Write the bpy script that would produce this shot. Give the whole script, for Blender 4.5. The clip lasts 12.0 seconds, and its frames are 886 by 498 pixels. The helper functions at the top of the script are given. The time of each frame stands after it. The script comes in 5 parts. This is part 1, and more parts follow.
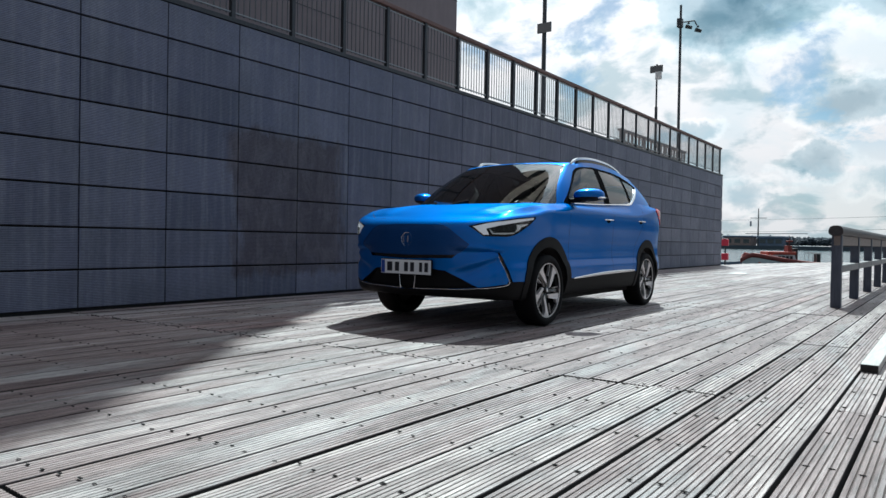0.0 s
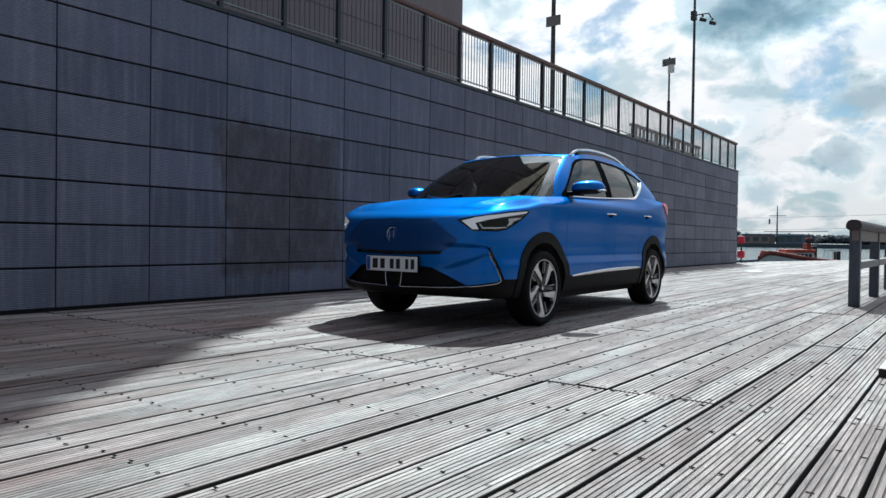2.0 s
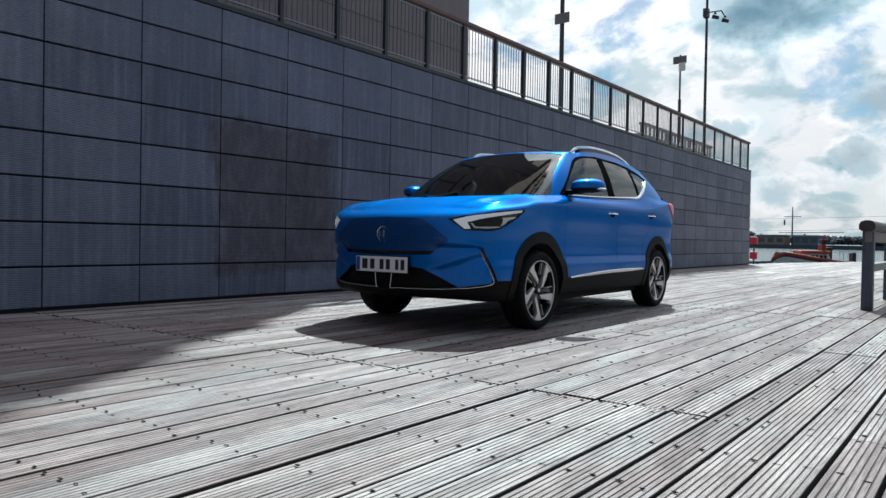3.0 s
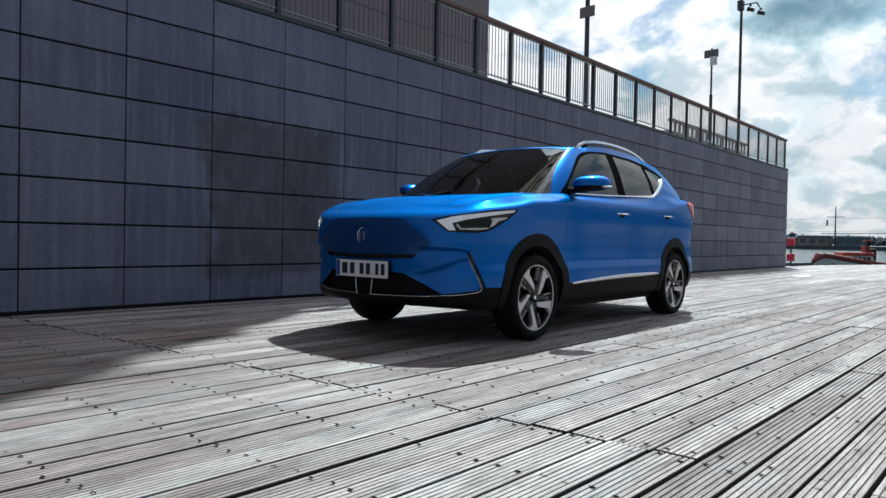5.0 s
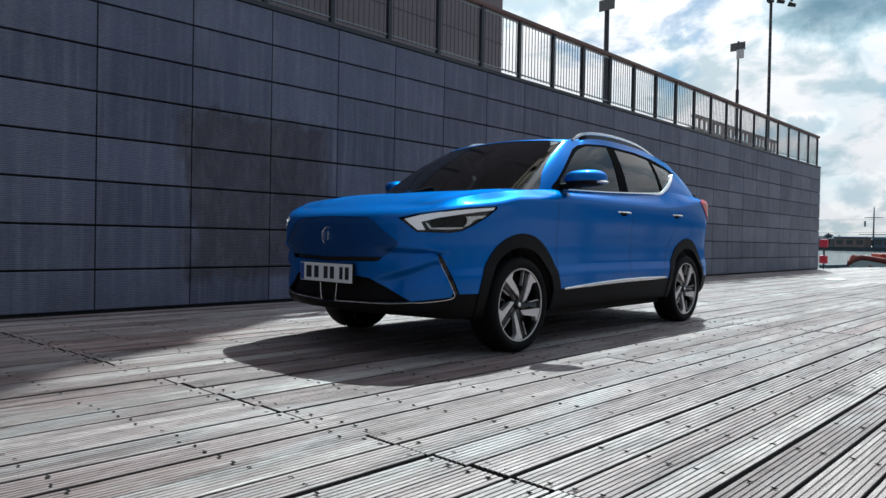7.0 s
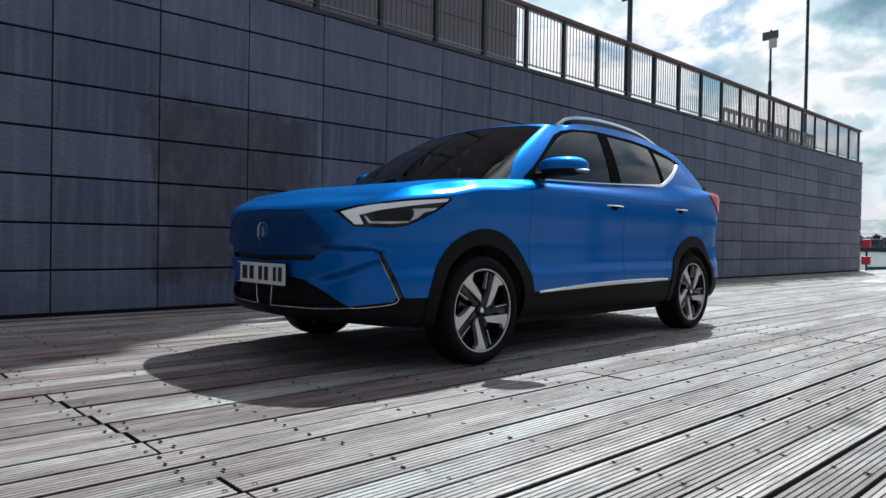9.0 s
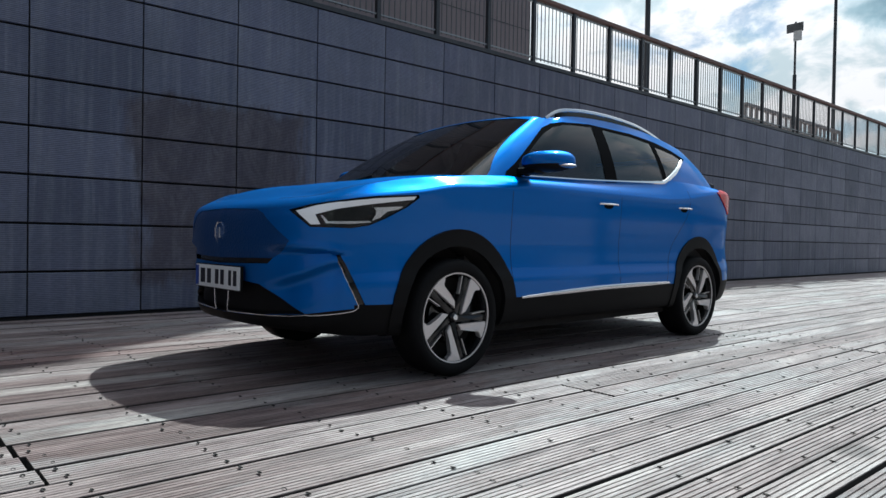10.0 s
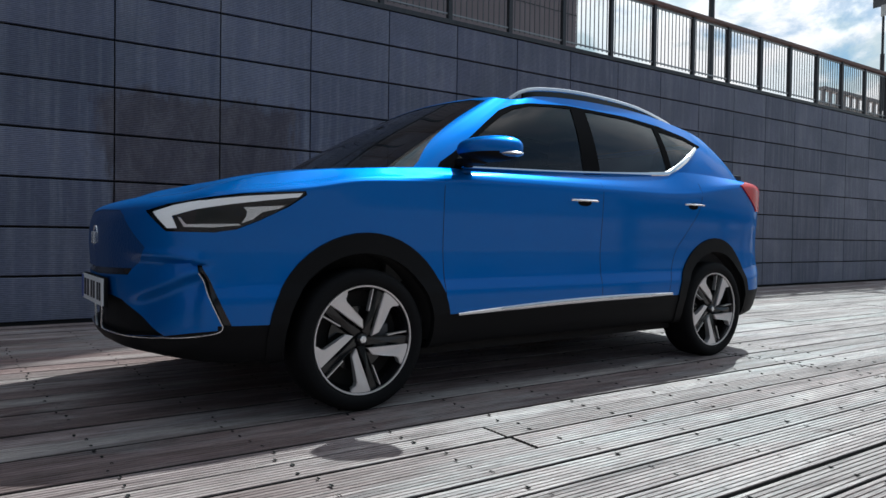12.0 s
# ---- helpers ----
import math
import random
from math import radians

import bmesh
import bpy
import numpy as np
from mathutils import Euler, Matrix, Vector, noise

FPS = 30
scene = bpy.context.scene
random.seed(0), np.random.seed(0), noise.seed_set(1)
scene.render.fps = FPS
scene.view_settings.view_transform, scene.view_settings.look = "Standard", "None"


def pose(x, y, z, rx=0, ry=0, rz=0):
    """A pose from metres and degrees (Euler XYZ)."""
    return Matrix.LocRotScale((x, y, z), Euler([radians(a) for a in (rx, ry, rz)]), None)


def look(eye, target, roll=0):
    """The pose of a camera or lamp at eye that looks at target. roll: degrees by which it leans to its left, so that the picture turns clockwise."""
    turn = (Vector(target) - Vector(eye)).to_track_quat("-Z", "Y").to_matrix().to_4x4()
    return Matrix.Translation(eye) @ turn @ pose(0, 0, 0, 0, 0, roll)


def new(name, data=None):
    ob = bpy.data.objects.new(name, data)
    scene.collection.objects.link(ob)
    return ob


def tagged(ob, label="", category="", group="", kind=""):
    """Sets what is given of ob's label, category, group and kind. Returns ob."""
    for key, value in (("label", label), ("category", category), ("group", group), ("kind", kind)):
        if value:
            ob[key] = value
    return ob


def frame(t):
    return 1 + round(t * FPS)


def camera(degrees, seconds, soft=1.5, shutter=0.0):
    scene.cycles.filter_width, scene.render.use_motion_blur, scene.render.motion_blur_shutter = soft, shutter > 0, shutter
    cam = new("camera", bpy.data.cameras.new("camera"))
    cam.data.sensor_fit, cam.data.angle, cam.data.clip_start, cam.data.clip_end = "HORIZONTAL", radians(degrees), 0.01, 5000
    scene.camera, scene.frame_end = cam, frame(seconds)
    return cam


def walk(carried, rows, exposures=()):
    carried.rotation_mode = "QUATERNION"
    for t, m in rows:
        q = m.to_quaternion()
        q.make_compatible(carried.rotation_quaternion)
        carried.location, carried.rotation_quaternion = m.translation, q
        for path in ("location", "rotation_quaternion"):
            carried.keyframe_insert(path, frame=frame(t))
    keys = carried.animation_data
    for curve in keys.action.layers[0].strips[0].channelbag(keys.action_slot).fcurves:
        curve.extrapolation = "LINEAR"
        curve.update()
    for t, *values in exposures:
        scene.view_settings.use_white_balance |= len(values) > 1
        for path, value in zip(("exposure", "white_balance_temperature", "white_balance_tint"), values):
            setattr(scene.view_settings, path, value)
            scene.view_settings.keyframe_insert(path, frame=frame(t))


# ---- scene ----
cam = camera(66.1, 12.0)
PATH = [
    (0, (-0.032, 0.319, 0.749), (-1.23, 1.92, 0.722), 1.0),
    (0.5, (-0.038, 0.393, 0.736), (-1.244, 1.988, 0.709), 0.9),
    (1, (-0.041, 0.481, 0.733), (-1.254, 2.071, 0.705), 0.9),
    (1.5, (-0.044, 0.59, 0.727), (-1.266, 2.172, 0.698), 0.9),
    (2, (-0.05, 0.714, 0.72), (-1.284, 2.287, 0.69), 0.8),
    (2.5, (-0.053, 0.842, 0.72), (-1.3, 2.405, 0.69), 0.9),
    (3, (-0.047, 0.966, 0.722), (-1.309, 2.517, 0.691), 1.0),
    (4.8, (-0.071, 1.465, 0.735), (-1.397, 2.962, 0.706), 0.9),
    (5, (-0.064, 1.528, 0.743), (-1.4, 3.015, 0.711), 1.1),
    (5.5, (-0.084, 1.668, 0.741), (-1.435, 3.142, 0.711), 1.1),
    (6, (-0.101, 1.813, 0.735), (-1.469, 3.273, 0.706), 1.1),
    (6.5, (-0.112, 1.962, 0.742), (-1.495, 3.407, 0.712), 1.1),
    (7, (-0.121, 2.13, 0.746), (-1.518, 3.561, 0.716), 1.1),
    (7.2, (-0.126, 2.195, 0.752), (-1.528, 3.621, 0.72), 1.2),
    (9, (-0.164, 2.877, 0.723), (-1.634, 4.233, 0.696), 1.0),
    (9.5, (-0.177, 3.079, 0.734), (-1.667, 4.412, 0.705), 1.0),
    (10, (-0.194, 3.3, 0.738), (-1.711, 4.602, 0.708), 1.0),
    (10.5, (-0.211, 3.526, 0.74), (-1.76, 4.79, 0.709), 1.0),
    (11, (-0.232, 3.758, 0.745), (-1.81, 4.985, 0.712), 0.9),
    (11.5, (-0.247, 4.024, 0.764), (-1.857, 5.21, 0.729), 0.9),
    (12, (-0.229, 4.346, 0.78), (-1.888, 5.461, 0.742), 0.8),
]
walk(cam, [(t, look(eye, target, roll)) for t, eye, target, roll in PATH])

# ---------------------------------------------------------------- world, sun
SUN_TRAVEL = Vector((0.32, -0.74, -1.0)).normalized()   # way that the light goes
SUN_ELEV = math.asin(-SUN_TRAVEL.z)
SUN_AZIM = math.atan2(-SUN_TRAVEL.x, -SUN_TRAVEL.y)      # from +y towards +x

world = bpy.data.worlds.new("sky")
scene.world = world
world.use_nodes = True
wn, wl = world.node_tree.nodes, world.node_tree.links
wn.clear()
w_out = wn.new("ShaderNodeOutputWorld")
w_bg = wn.new("ShaderNodeBackground")
w_sky = wn.new("ShaderNodeTexSky")
w_sky.sky_type = "NISHITA"
w_sky.sun_disc = False
w_sky.sun_elevation = SUN_ELEV
w_sky.sun_rotation = SUN_AZIM
w_sky.air_density, w_sky.dust_density, w_sky.ozone_density = 1.0, 0.5, 1.2
w_co = wn.new("ShaderNodeTexCoord")
w_sep = wn.new("ShaderNodeSeparateXYZ")
wl.new(w_co.outputs["Generated"], w_sep.inputs[0])


def wmath(op, a, b=None, clamp=False):
    n = wn.new("ShaderNodeMath")
    n.operation, n.use_clamp = op, clamp
    for i, v in enumerate((a, b)):
        if v is None:
            continue
        if isinstance(v, (int, float)):
            n.inputs[i].default_value = v
        else:
            wl.new(v, n.inputs[i])
    return n.outputs[0]


# a layer of cloud overhead: the way to the sky is cast on a flat layer, so that clouds flatten towards the horizon
w_z = wmath("ADD", wmath("MAXIMUM", w_sep.outputs[2], 0.0), 0.42)
w_comb = wn.new("ShaderNodeCombineXYZ")
wl.new(wmath("DIVIDE", w_sep.outputs[0], w_z), w_comb.inputs[0])
wl.new(wmath("DIVIDE", w_sep.outputs[1], w_z), w_comb.inputs[1])


def wnoise(scale, detail, rough, shift):
    m = wn.new("ShaderNodeMapping")
    m.inputs["Location"].default_value = shift
    wl.new(w_comb.outputs[0], m.inputs["Vector"])
    n = wn.new("ShaderNodeTexNoise")
    n.inputs["Scale"].default_value, n.inputs["Detail"].default_value, n.inputs["Roughness"].default_value = scale, detail, rough
    n.inputs["Distortion"].default_value = 0.3
    wl.new(m.outputs[0], n.inputs["Vector"])
    return n.outputs[0]


def wramp(fac, stops):
    r = wn.new("ShaderNodeValToRGB")
    r.color_ramp.interpolation = "EASE"
    while len(r.color_ramp.elements) < len(stops):
        r.color_ramp.elements.new(0.5)
    for e, (p, c) in zip(r.color_ramp.elements, stops):
        e.position, e.color = p, (*c, 1) if len(c) == 3 else c
    wl.new(fac, r.inputs[0])
    return r.outputs[0]


CLOUD = 12.0          # brightness of lit cloud near the sun, before the sky's strength
# cloud is brightest round the sun, and thins out overhead
w_dot = wn.new("ShaderNodeVectorMath")
w_dot.operation = "DOT_PRODUCT"
wl.new(w_co.outputs["Generated"], w_dot.inputs[0])
w_dot.inputs[1].default_value = -SUN_TRAVEL
near_sun = wmath("POWER", wmath("MULTIPLY", wmath("ADD", w_dot.outputs["Value"], 1.0), 0.5), 5.0)
halo = wmath("POWER", wmath("MULTIPLY", wmath("ADD", w_dot.outputs["Value"], 1.0), 0.5), 34.0)
glow = wmath("MULTIPLY", wmath("ADD", wmath("ADD", wmath("MULTIPLY", near_sun, 0.88), 0.44), wmath("MULTIPLY", halo, 1.6)), CLOUD)
thin = wramp(w_sep.outputs[2], [(0.4, (1, 1, 1)), (0.9, (0.85, 0.85, 0.85))])
cover = wmath("MULTIPLY", wramp(wnoise(3.6, 12.0, 0.6, (3.1, 1.7, 0.0)), [(0.37, (0.25, 0.25, 0.25)), (0.48, (1, 1, 1))]), thin)
low = wramp(wmath("MAXIMUM", w_sep.outputs[2], 0.0), [(0.0, (0.95, 0.95, 0.95)), (0.09, (0.85, 0.85, 0.85)), (0.2, (0, 0, 0))])
clear = wn.new("ShaderNodeMapRange")
clear.interpolation_type = "SMOOTHSTEP"
clear.inputs["From Min"].default_value, clear.inputs["From Max"].default_value = 0.15, 0.70
clear.inputs["To Min"].default_value, clear.inputs["To Max"].default_value = 0.55, 1.0
wl.new(w_dot.outputs["Value"], clear.inputs["Value"])
cover = wmath("MULTIPLY", wmath("MAXIMUM", cover, low), clear.outputs[0])
# a wide clear break over the basin
break_az, break_el = radians(34), radians(33)
w_break = wn.new("ShaderNodeVectorMath")
w_break.operation = "DISTANCE"
wl.new(w_co.outputs["Generated"], w_break.inputs[0])
w_break.inputs[1].default_value = (math.sin(break_az) * math.cos(break_el), math.cos(break_az) * math.cos(break_el), math.sin(break_el))
w_open = wn.new("ShaderNodeMapRange")
w_open.interpolation_type = "SMOOTHSTEP"
w_open.inputs["From Min"].default_value, w_open.inputs["From Max"].default_value = 0.16, 0.42
w_open.inputs["To Min"].default_value = 0.25
wl.new(w_break.outputs["Value"], w_open.inputs["Value"])
cover = wmath("MULTIPLY", cover, w_open.outputs[0])
shade = wramp(wnoise(2.2, 12.0, 0.56, (8.4, 2.2, 0.5)), [(0.47, (1.0, 1.0, 1.0)), (0.57, (0.86, 0.94, 0.97)), (0.68, (0.5, 0.64, 0.70))])
puff = wramp(wnoise(7.5, 7.0, 0.55, (1.3, 5.2, 0.2)), [(0.36, (0.62, 0.74, 0.78)), (0.53, (1.06, 1.06, 1.06))])
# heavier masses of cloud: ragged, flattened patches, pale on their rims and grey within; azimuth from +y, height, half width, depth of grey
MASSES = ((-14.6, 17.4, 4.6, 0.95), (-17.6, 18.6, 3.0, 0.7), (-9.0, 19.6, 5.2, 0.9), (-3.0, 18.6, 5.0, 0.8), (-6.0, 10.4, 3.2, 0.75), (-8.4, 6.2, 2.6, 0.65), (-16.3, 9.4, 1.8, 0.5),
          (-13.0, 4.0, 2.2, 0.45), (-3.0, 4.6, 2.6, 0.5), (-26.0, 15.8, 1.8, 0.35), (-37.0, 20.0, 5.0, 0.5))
w_rag = wn.new("ShaderNodeTexNoise")
w_rag.inputs["Scale"].default_value, w_rag.inputs["Detail"].default_value, w_rag.inputs["Roughness"].default_value = 13.0, 9.0, 0.6
wl.new(w_co.outputs["Generated"], w_rag.inputs["Vector"])


def wvec(op, a, b):
    n = wn.new("ShaderNodeVectorMath")
    n.operation = op
    for i, v in enumerate((a, b)):
        if isinstance(v, (tuple, Vector)):
            n.inputs[i].default_value = v
        elif v is not None:
            wl.new(v, n.inputs[i])
    return n


w_off = wvec("MULTIPLY", wvec("SUBTRACT", w_rag.outputs["Color"], (0.5, 0.5, 0.5)).outputs[0], (0.10, 0.10, 0.10)).outputs[0]
w_way = wvec("ADD", w_co.outputs["Generated"], w_off).outputs[0]
mass = None
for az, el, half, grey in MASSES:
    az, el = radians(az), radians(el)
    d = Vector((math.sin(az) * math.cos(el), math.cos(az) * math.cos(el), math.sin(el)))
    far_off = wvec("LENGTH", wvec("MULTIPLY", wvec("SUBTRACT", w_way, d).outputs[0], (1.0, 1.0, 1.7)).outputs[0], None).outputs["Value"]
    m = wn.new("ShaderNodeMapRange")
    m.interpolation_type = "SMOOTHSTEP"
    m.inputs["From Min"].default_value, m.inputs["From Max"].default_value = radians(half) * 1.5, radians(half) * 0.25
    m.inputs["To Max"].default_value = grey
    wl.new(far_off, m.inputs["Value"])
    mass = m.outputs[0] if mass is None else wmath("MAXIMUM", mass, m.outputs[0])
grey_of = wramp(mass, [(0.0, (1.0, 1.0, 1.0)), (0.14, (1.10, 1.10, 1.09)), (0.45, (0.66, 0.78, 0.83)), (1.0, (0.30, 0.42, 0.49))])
w_lit = wn.new("ShaderNodeMix")
w_lit.data_type, w_lit.blend_type = "RGBA", "MULTIPLY"
w_lit.inputs["Factor"].default_value = 1.0
w_puff = wn.new("ShaderNodeMix")
w_puff.data_type, w_puff.blend_type = "RGBA", "MULTIPLY"
w_puff.inputs["Factor"].default_value = 1.0
wl.new(shade, w_puff.inputs["A"])
wl.new(puff, w_puff.inputs["B"])
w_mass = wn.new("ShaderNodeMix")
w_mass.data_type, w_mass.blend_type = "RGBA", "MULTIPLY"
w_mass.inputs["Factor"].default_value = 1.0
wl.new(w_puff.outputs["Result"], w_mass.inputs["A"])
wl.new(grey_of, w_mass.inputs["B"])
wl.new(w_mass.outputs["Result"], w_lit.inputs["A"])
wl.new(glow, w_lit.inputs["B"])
w_mix = wn.new("ShaderNodeMix")
w_mix.data_type = "RGBA"
wl.new(cover, w_mix.inputs["Factor"])
w_hue = wn.new("ShaderNodeMix")
w_hue.data_type, w_hue.blend_type = "RGBA", "MULTIPLY"
w_hue.inputs["Factor"].default_value = 1.0
wl.new(w_sky.outputs[0], w_hue.inputs["A"])
w_hue.inputs["B"].default_value = (0.74, 1.0, 1.03, 1)
wl.new(w_hue.outputs["Result"], w_mix.inputs["A"])
wl.new(w_lit.outputs["Result"], w_mix.inputs["B"])
wl.new(w_mix.outputs["Result"], w_bg.inputs["Color"])
w_bg.inputs["Strength"].default_value = 0.07
wl.new(w_bg.outputs[0], w_out.inputs[0])

sun_data = bpy.data.lights.new("sun", "SUN")
sun_data.energy, sun_data.angle, sun_data.color = 5.0, radians(0.7), (0.875, 1.0, 0.972)
sun = new("sun", sun_data)
sun.matrix_world = Matrix.Translation((-10, 30, 40)) @ SUN_TRAVEL.to_track_quat("-Z", "Y").to_matrix().to_4x4()
scene.view_settings.exposure = 0.24
scene.view_settings.use_white_balance = True
scene.view_settings.white_balance_temperature = 6270


# ---------------------------------------------------------------- materials
def mat(name, base, rough=0.6, metal=0.0, build=None, **more):
    """A principled material; build(nodes, links, bsdf) adds its texture."""
    m = bpy.data.materials.new(name)
    m.use_nodes = True
    n, l = m.node_tree.nodes, m.node_tree.links
    b = n["Principled BSDF"]
    b.inputs["Base Color"].default_value = (*base, 1)
    b.inputs["Roughness"].default_value, b.inputs["Metallic"].default_value = rough, metal
    for key, value in more.items():
        b.inputs[key.replace("_", " ")].default_value = value
    if build:
        build(n, l, b)
    return m


def coords(n, l, scale=(1, 1, 1), kind="Object", rot=(0, 0, 0)):
    c, m = n.new("ShaderNodeTexCoord"), n.new("ShaderNodeMapping")
    m.inputs["Scale"].default_value, m.inputs["Rotation"].default_value = scale, rot
    l.new(c.outputs[kind], m.inputs["Vector"])
    return m.outputs[0]


def world_coords(n, l, scale=(1, 1, 1)):
    g, m = n.new("ShaderNodeNewGeometry"), n.new("ShaderNodeMapping")
    m.inputs["Scale"].default_value = scale
    l.new(g.outputs["Position"], m.inputs["Vector"])
    return m.outputs[0]


def tex_noise(n, l, vec, scale, detail=4, rough=0.6, dist=0.0):
    t = n.new("ShaderNodeTexNoise")
    t.inputs["Scale"].default_value, t.inputs["Detail"].default_value = scale, detail
    t.inputs["Roughness"].default_value, t.inputs["Distortion"].default_value = rough, dist
    l.new(vec, t.inputs["Vector"])
    return t.outputs["Fac"]


def ramp(n, l, fac, stops):
    r = n.new("ShaderNodeValToRGB")
    while len(r.color_ramp.elements) < len(stops):
        r.color_ramp.elements.new(0.5)
    for e, (p, c) in zip(r.color_ramp.elements, stops):
        e.position, e.color = p, (*c, 1)
    l.new(fac, r.inputs[0])
    return r.outputs[0]


def mix(n, l, fac, a, b, blend="MIX"):
    x = n.new("ShaderNodeMix")
    x.data_type, x.blend_type = "RGBA", blend
    for sock, v in ((x.inputs["Factor"], fac), (x.inputs["A"], a), (x.inputs["B"], b)):
        if isinstance(v, (int, float)):
            sock.default_value = v
        elif isinstance(v, tuple):
            sock.default_value = (*v, 1)
        else:
            l.new(v, sock)
    return x.outputs["Result"]


def nmath(n, l, op, a, b=None, clamp=False):
    x = n.new("ShaderNodeMath")
    x.operation, x.use_clamp = op, clamp
    for i, v in enumerate((a, b)):
        if v is None:
            continue
        if isinstance(v, (int, float)):
            x.inputs[i].default_value = v
        else:
            l.new(v, x.inputs[i])
    return x.outputs[0]


def bump(n, l, b, height, strength=0.3, dist=0.002):
    u = n.new("ShaderNodeBump")
    u.inputs["Strength"].default_value, u.inputs["Distance"].default_value = strength, dist
    l.new(height, u.inputs["Height"])
    l.new(u.outputs[0], b.inputs["Normal"])


def grain_tex(dark, light, scale=(1, 1, 1), size=20.0, strength=0.2):
    def build(n, l, b):
        v = world_coords(n, l, scale)
        a = tex_noise(n, l, v, size, 6, 0.65)
        big = tex_noise(n, l, v, size / 9, 4, 0.6)
        col = mix(n, l, nmath(n, l, "MULTIPLY", big, 0.6), ramp(n, l, a, [(0.3, dark), (0.7, light)]), dark)
        l.new(col, b.inputs["Base Color"])
        bump(n, l, b, a, strength, 0.002)
    return build


def plank_tex(n, l, b):
    """Weathered, sun-bleached hardwood: grey, streaked along the grain, browner and darker where it is worn or damp."""
    v = world_coords(n, l, (1, 0.05, 1))
    fine = tex_noise(n, l, v, 190, 7, 0.72)
    streak = tex_noise(n, l, v, 34, 6, 0.68, 0.7)
    blotch = tex_noise(n, l, world_coords(n, l, (1, 0.45, 1)), 1.3, 7, 0.66, 0.6)
    damp = tex_noise(n, l, world_coords(n, l, (1, 0.3, 1)), 3.6, 6, 0.7, 0.8)
    o = n.new("ShaderNodeObjectInfo")
    isl = n.new("ShaderNodeNewGeometry")
    rnd = nmath(n, l, "FRACT", nmath(n, l, "ADD", o.outputs["Random"], isl.outputs["Random Per Island"]))
    tone = ramp(n, l, rnd, [(0.0, (0.165, 0.105, 0.100)), (0.15, (0.25, 0.172, 0.166)), (0.7, (0.36, 0.270, 0.265)), (1.0, (0.48, 0.395, 0.385))])
    own = nmath(n, l, "FRACT", nmath(n, l, "MULTIPLY", rnd, 7.31))
    tone = mix(n, l, 1.0, tone, ramp(n, l, own, [(0.0, (1.08, 0.92, 0.90)), (0.14, (1.0, 1.0, 1.0)), (0.6, (1.0, 1.0, 1.0)), (0.82, (0.97, 1.0, 0.985)), (1.0, (0.95, 0.99, 0.97))]), "MULTIPLY")
    grey = mix(n, l, 0.8, tone, ramp(n, l, streak, [(0.28, (0.30, 0.29, 0.285)), (0.48, (0.92, 0.92, 0.91)), (0.72, (1.42, 1.54, 1.50))]), "MULTIPLY")
    wear_and_mirror = mix(n, l, ramp(n, l, damp, [(0.45, (0, 0, 0)), (0.7, (0.55, 0.55, 0.55))]), grey, (0.125, 0.098, 0.096))
    brown = mix(n, l, ramp(n, l, blotch, [(0.40, (0.04, 0.04, 0.04)), (0.66, (0.55, 0.55, 0.55))]), wear_and_mirror, (0.17, 0.115, 0.108))
    patch = tex_noise(n, l, world_coords(n, l, (1, 0.11, 1)), 8.5, 6, 0.7, 0.6)
    brown = mix(n, l, 0.85, brown, ramp(n, l, patch, [(0.32, (0.36, 0.335, 0.33)), (0.48, (0.98, 0.97, 0.965)), (0.68, (1.50, 1.58, 1.54))]), "MULTIPLY")
    salt = tex_noise(n, l, world_coords(n, l, (1, 0.22, 1)), 2.3, 7, 0.72, 0.9)
    brown = mix(n, l, ramp(n, l, salt, [(0.5, (0, 0, 0)), (0.72, (0.6, 0.6, 0.6))]), brown, (0.50, 0.515, 0.508))
    # one brown spill across the ribs of a board
    at = n.new("ShaderNodeVectorMath")
    at.operation = "SUBTRACT"
    l.new(world_coords(n, l, (1, 0.62, 0)), at.inputs[0])
    at.inputs[1].default_value = (-1.07, 6.03 * 0.62, 0)
    away = n.new("ShaderNodeVectorMath")
    away.operation = "LENGTH"
    l.new(at.outputs[0], away.inputs[0])
    ragged = nmath(n, l, "ADD", away.outputs["Value"], nmath(n, l, "MULTIPLY", nmath(n, l, "SUBTRACT", damp, 0.5), 0.12))
    brown = mix(n, l, ramp(n, l, ragged, [(0.045, (0.8, 0.8, 0.8)), (0.085, (0, 0, 0))]), brown, (0.075, 0.05, 0.045))
    col = mix(n, l, ramp(n, l, fine, [(0.32, (0.85, 0.85, 0.85)), (0.5, (0, 0, 0))]), brown, (0.05, 0.042, 0.04))
    l.new(col, b.inputs["Base Color"])
    sheen = n.new("ShaderNodeMapRange")
    sheen.inputs["From Min"].default_value, sheen.inputs["From Max"].default_value = 0.36, 0.62
    sheen.inputs["To Min"].default_value, sheen.inputs["To Max"].default_value = 0.2, 0.75
    l.new(nmath(n, l, "MULTIPLY", nmath(n, l, "ADD", patch, streak), 0.5), sheen.inputs["Value"])
    l.new(sheen.outputs[0], b.inputs["Specular IOR Level"])
    l.new(nmath(n, l, "ADD", 0.36, nmath(n, l, "MULTIPLY", streak, 0.26)), b.inputs["Roughness"])
    bump(n, l, b, nmath(n, l, "ADD", fine, streak), 0.85, 0.003)


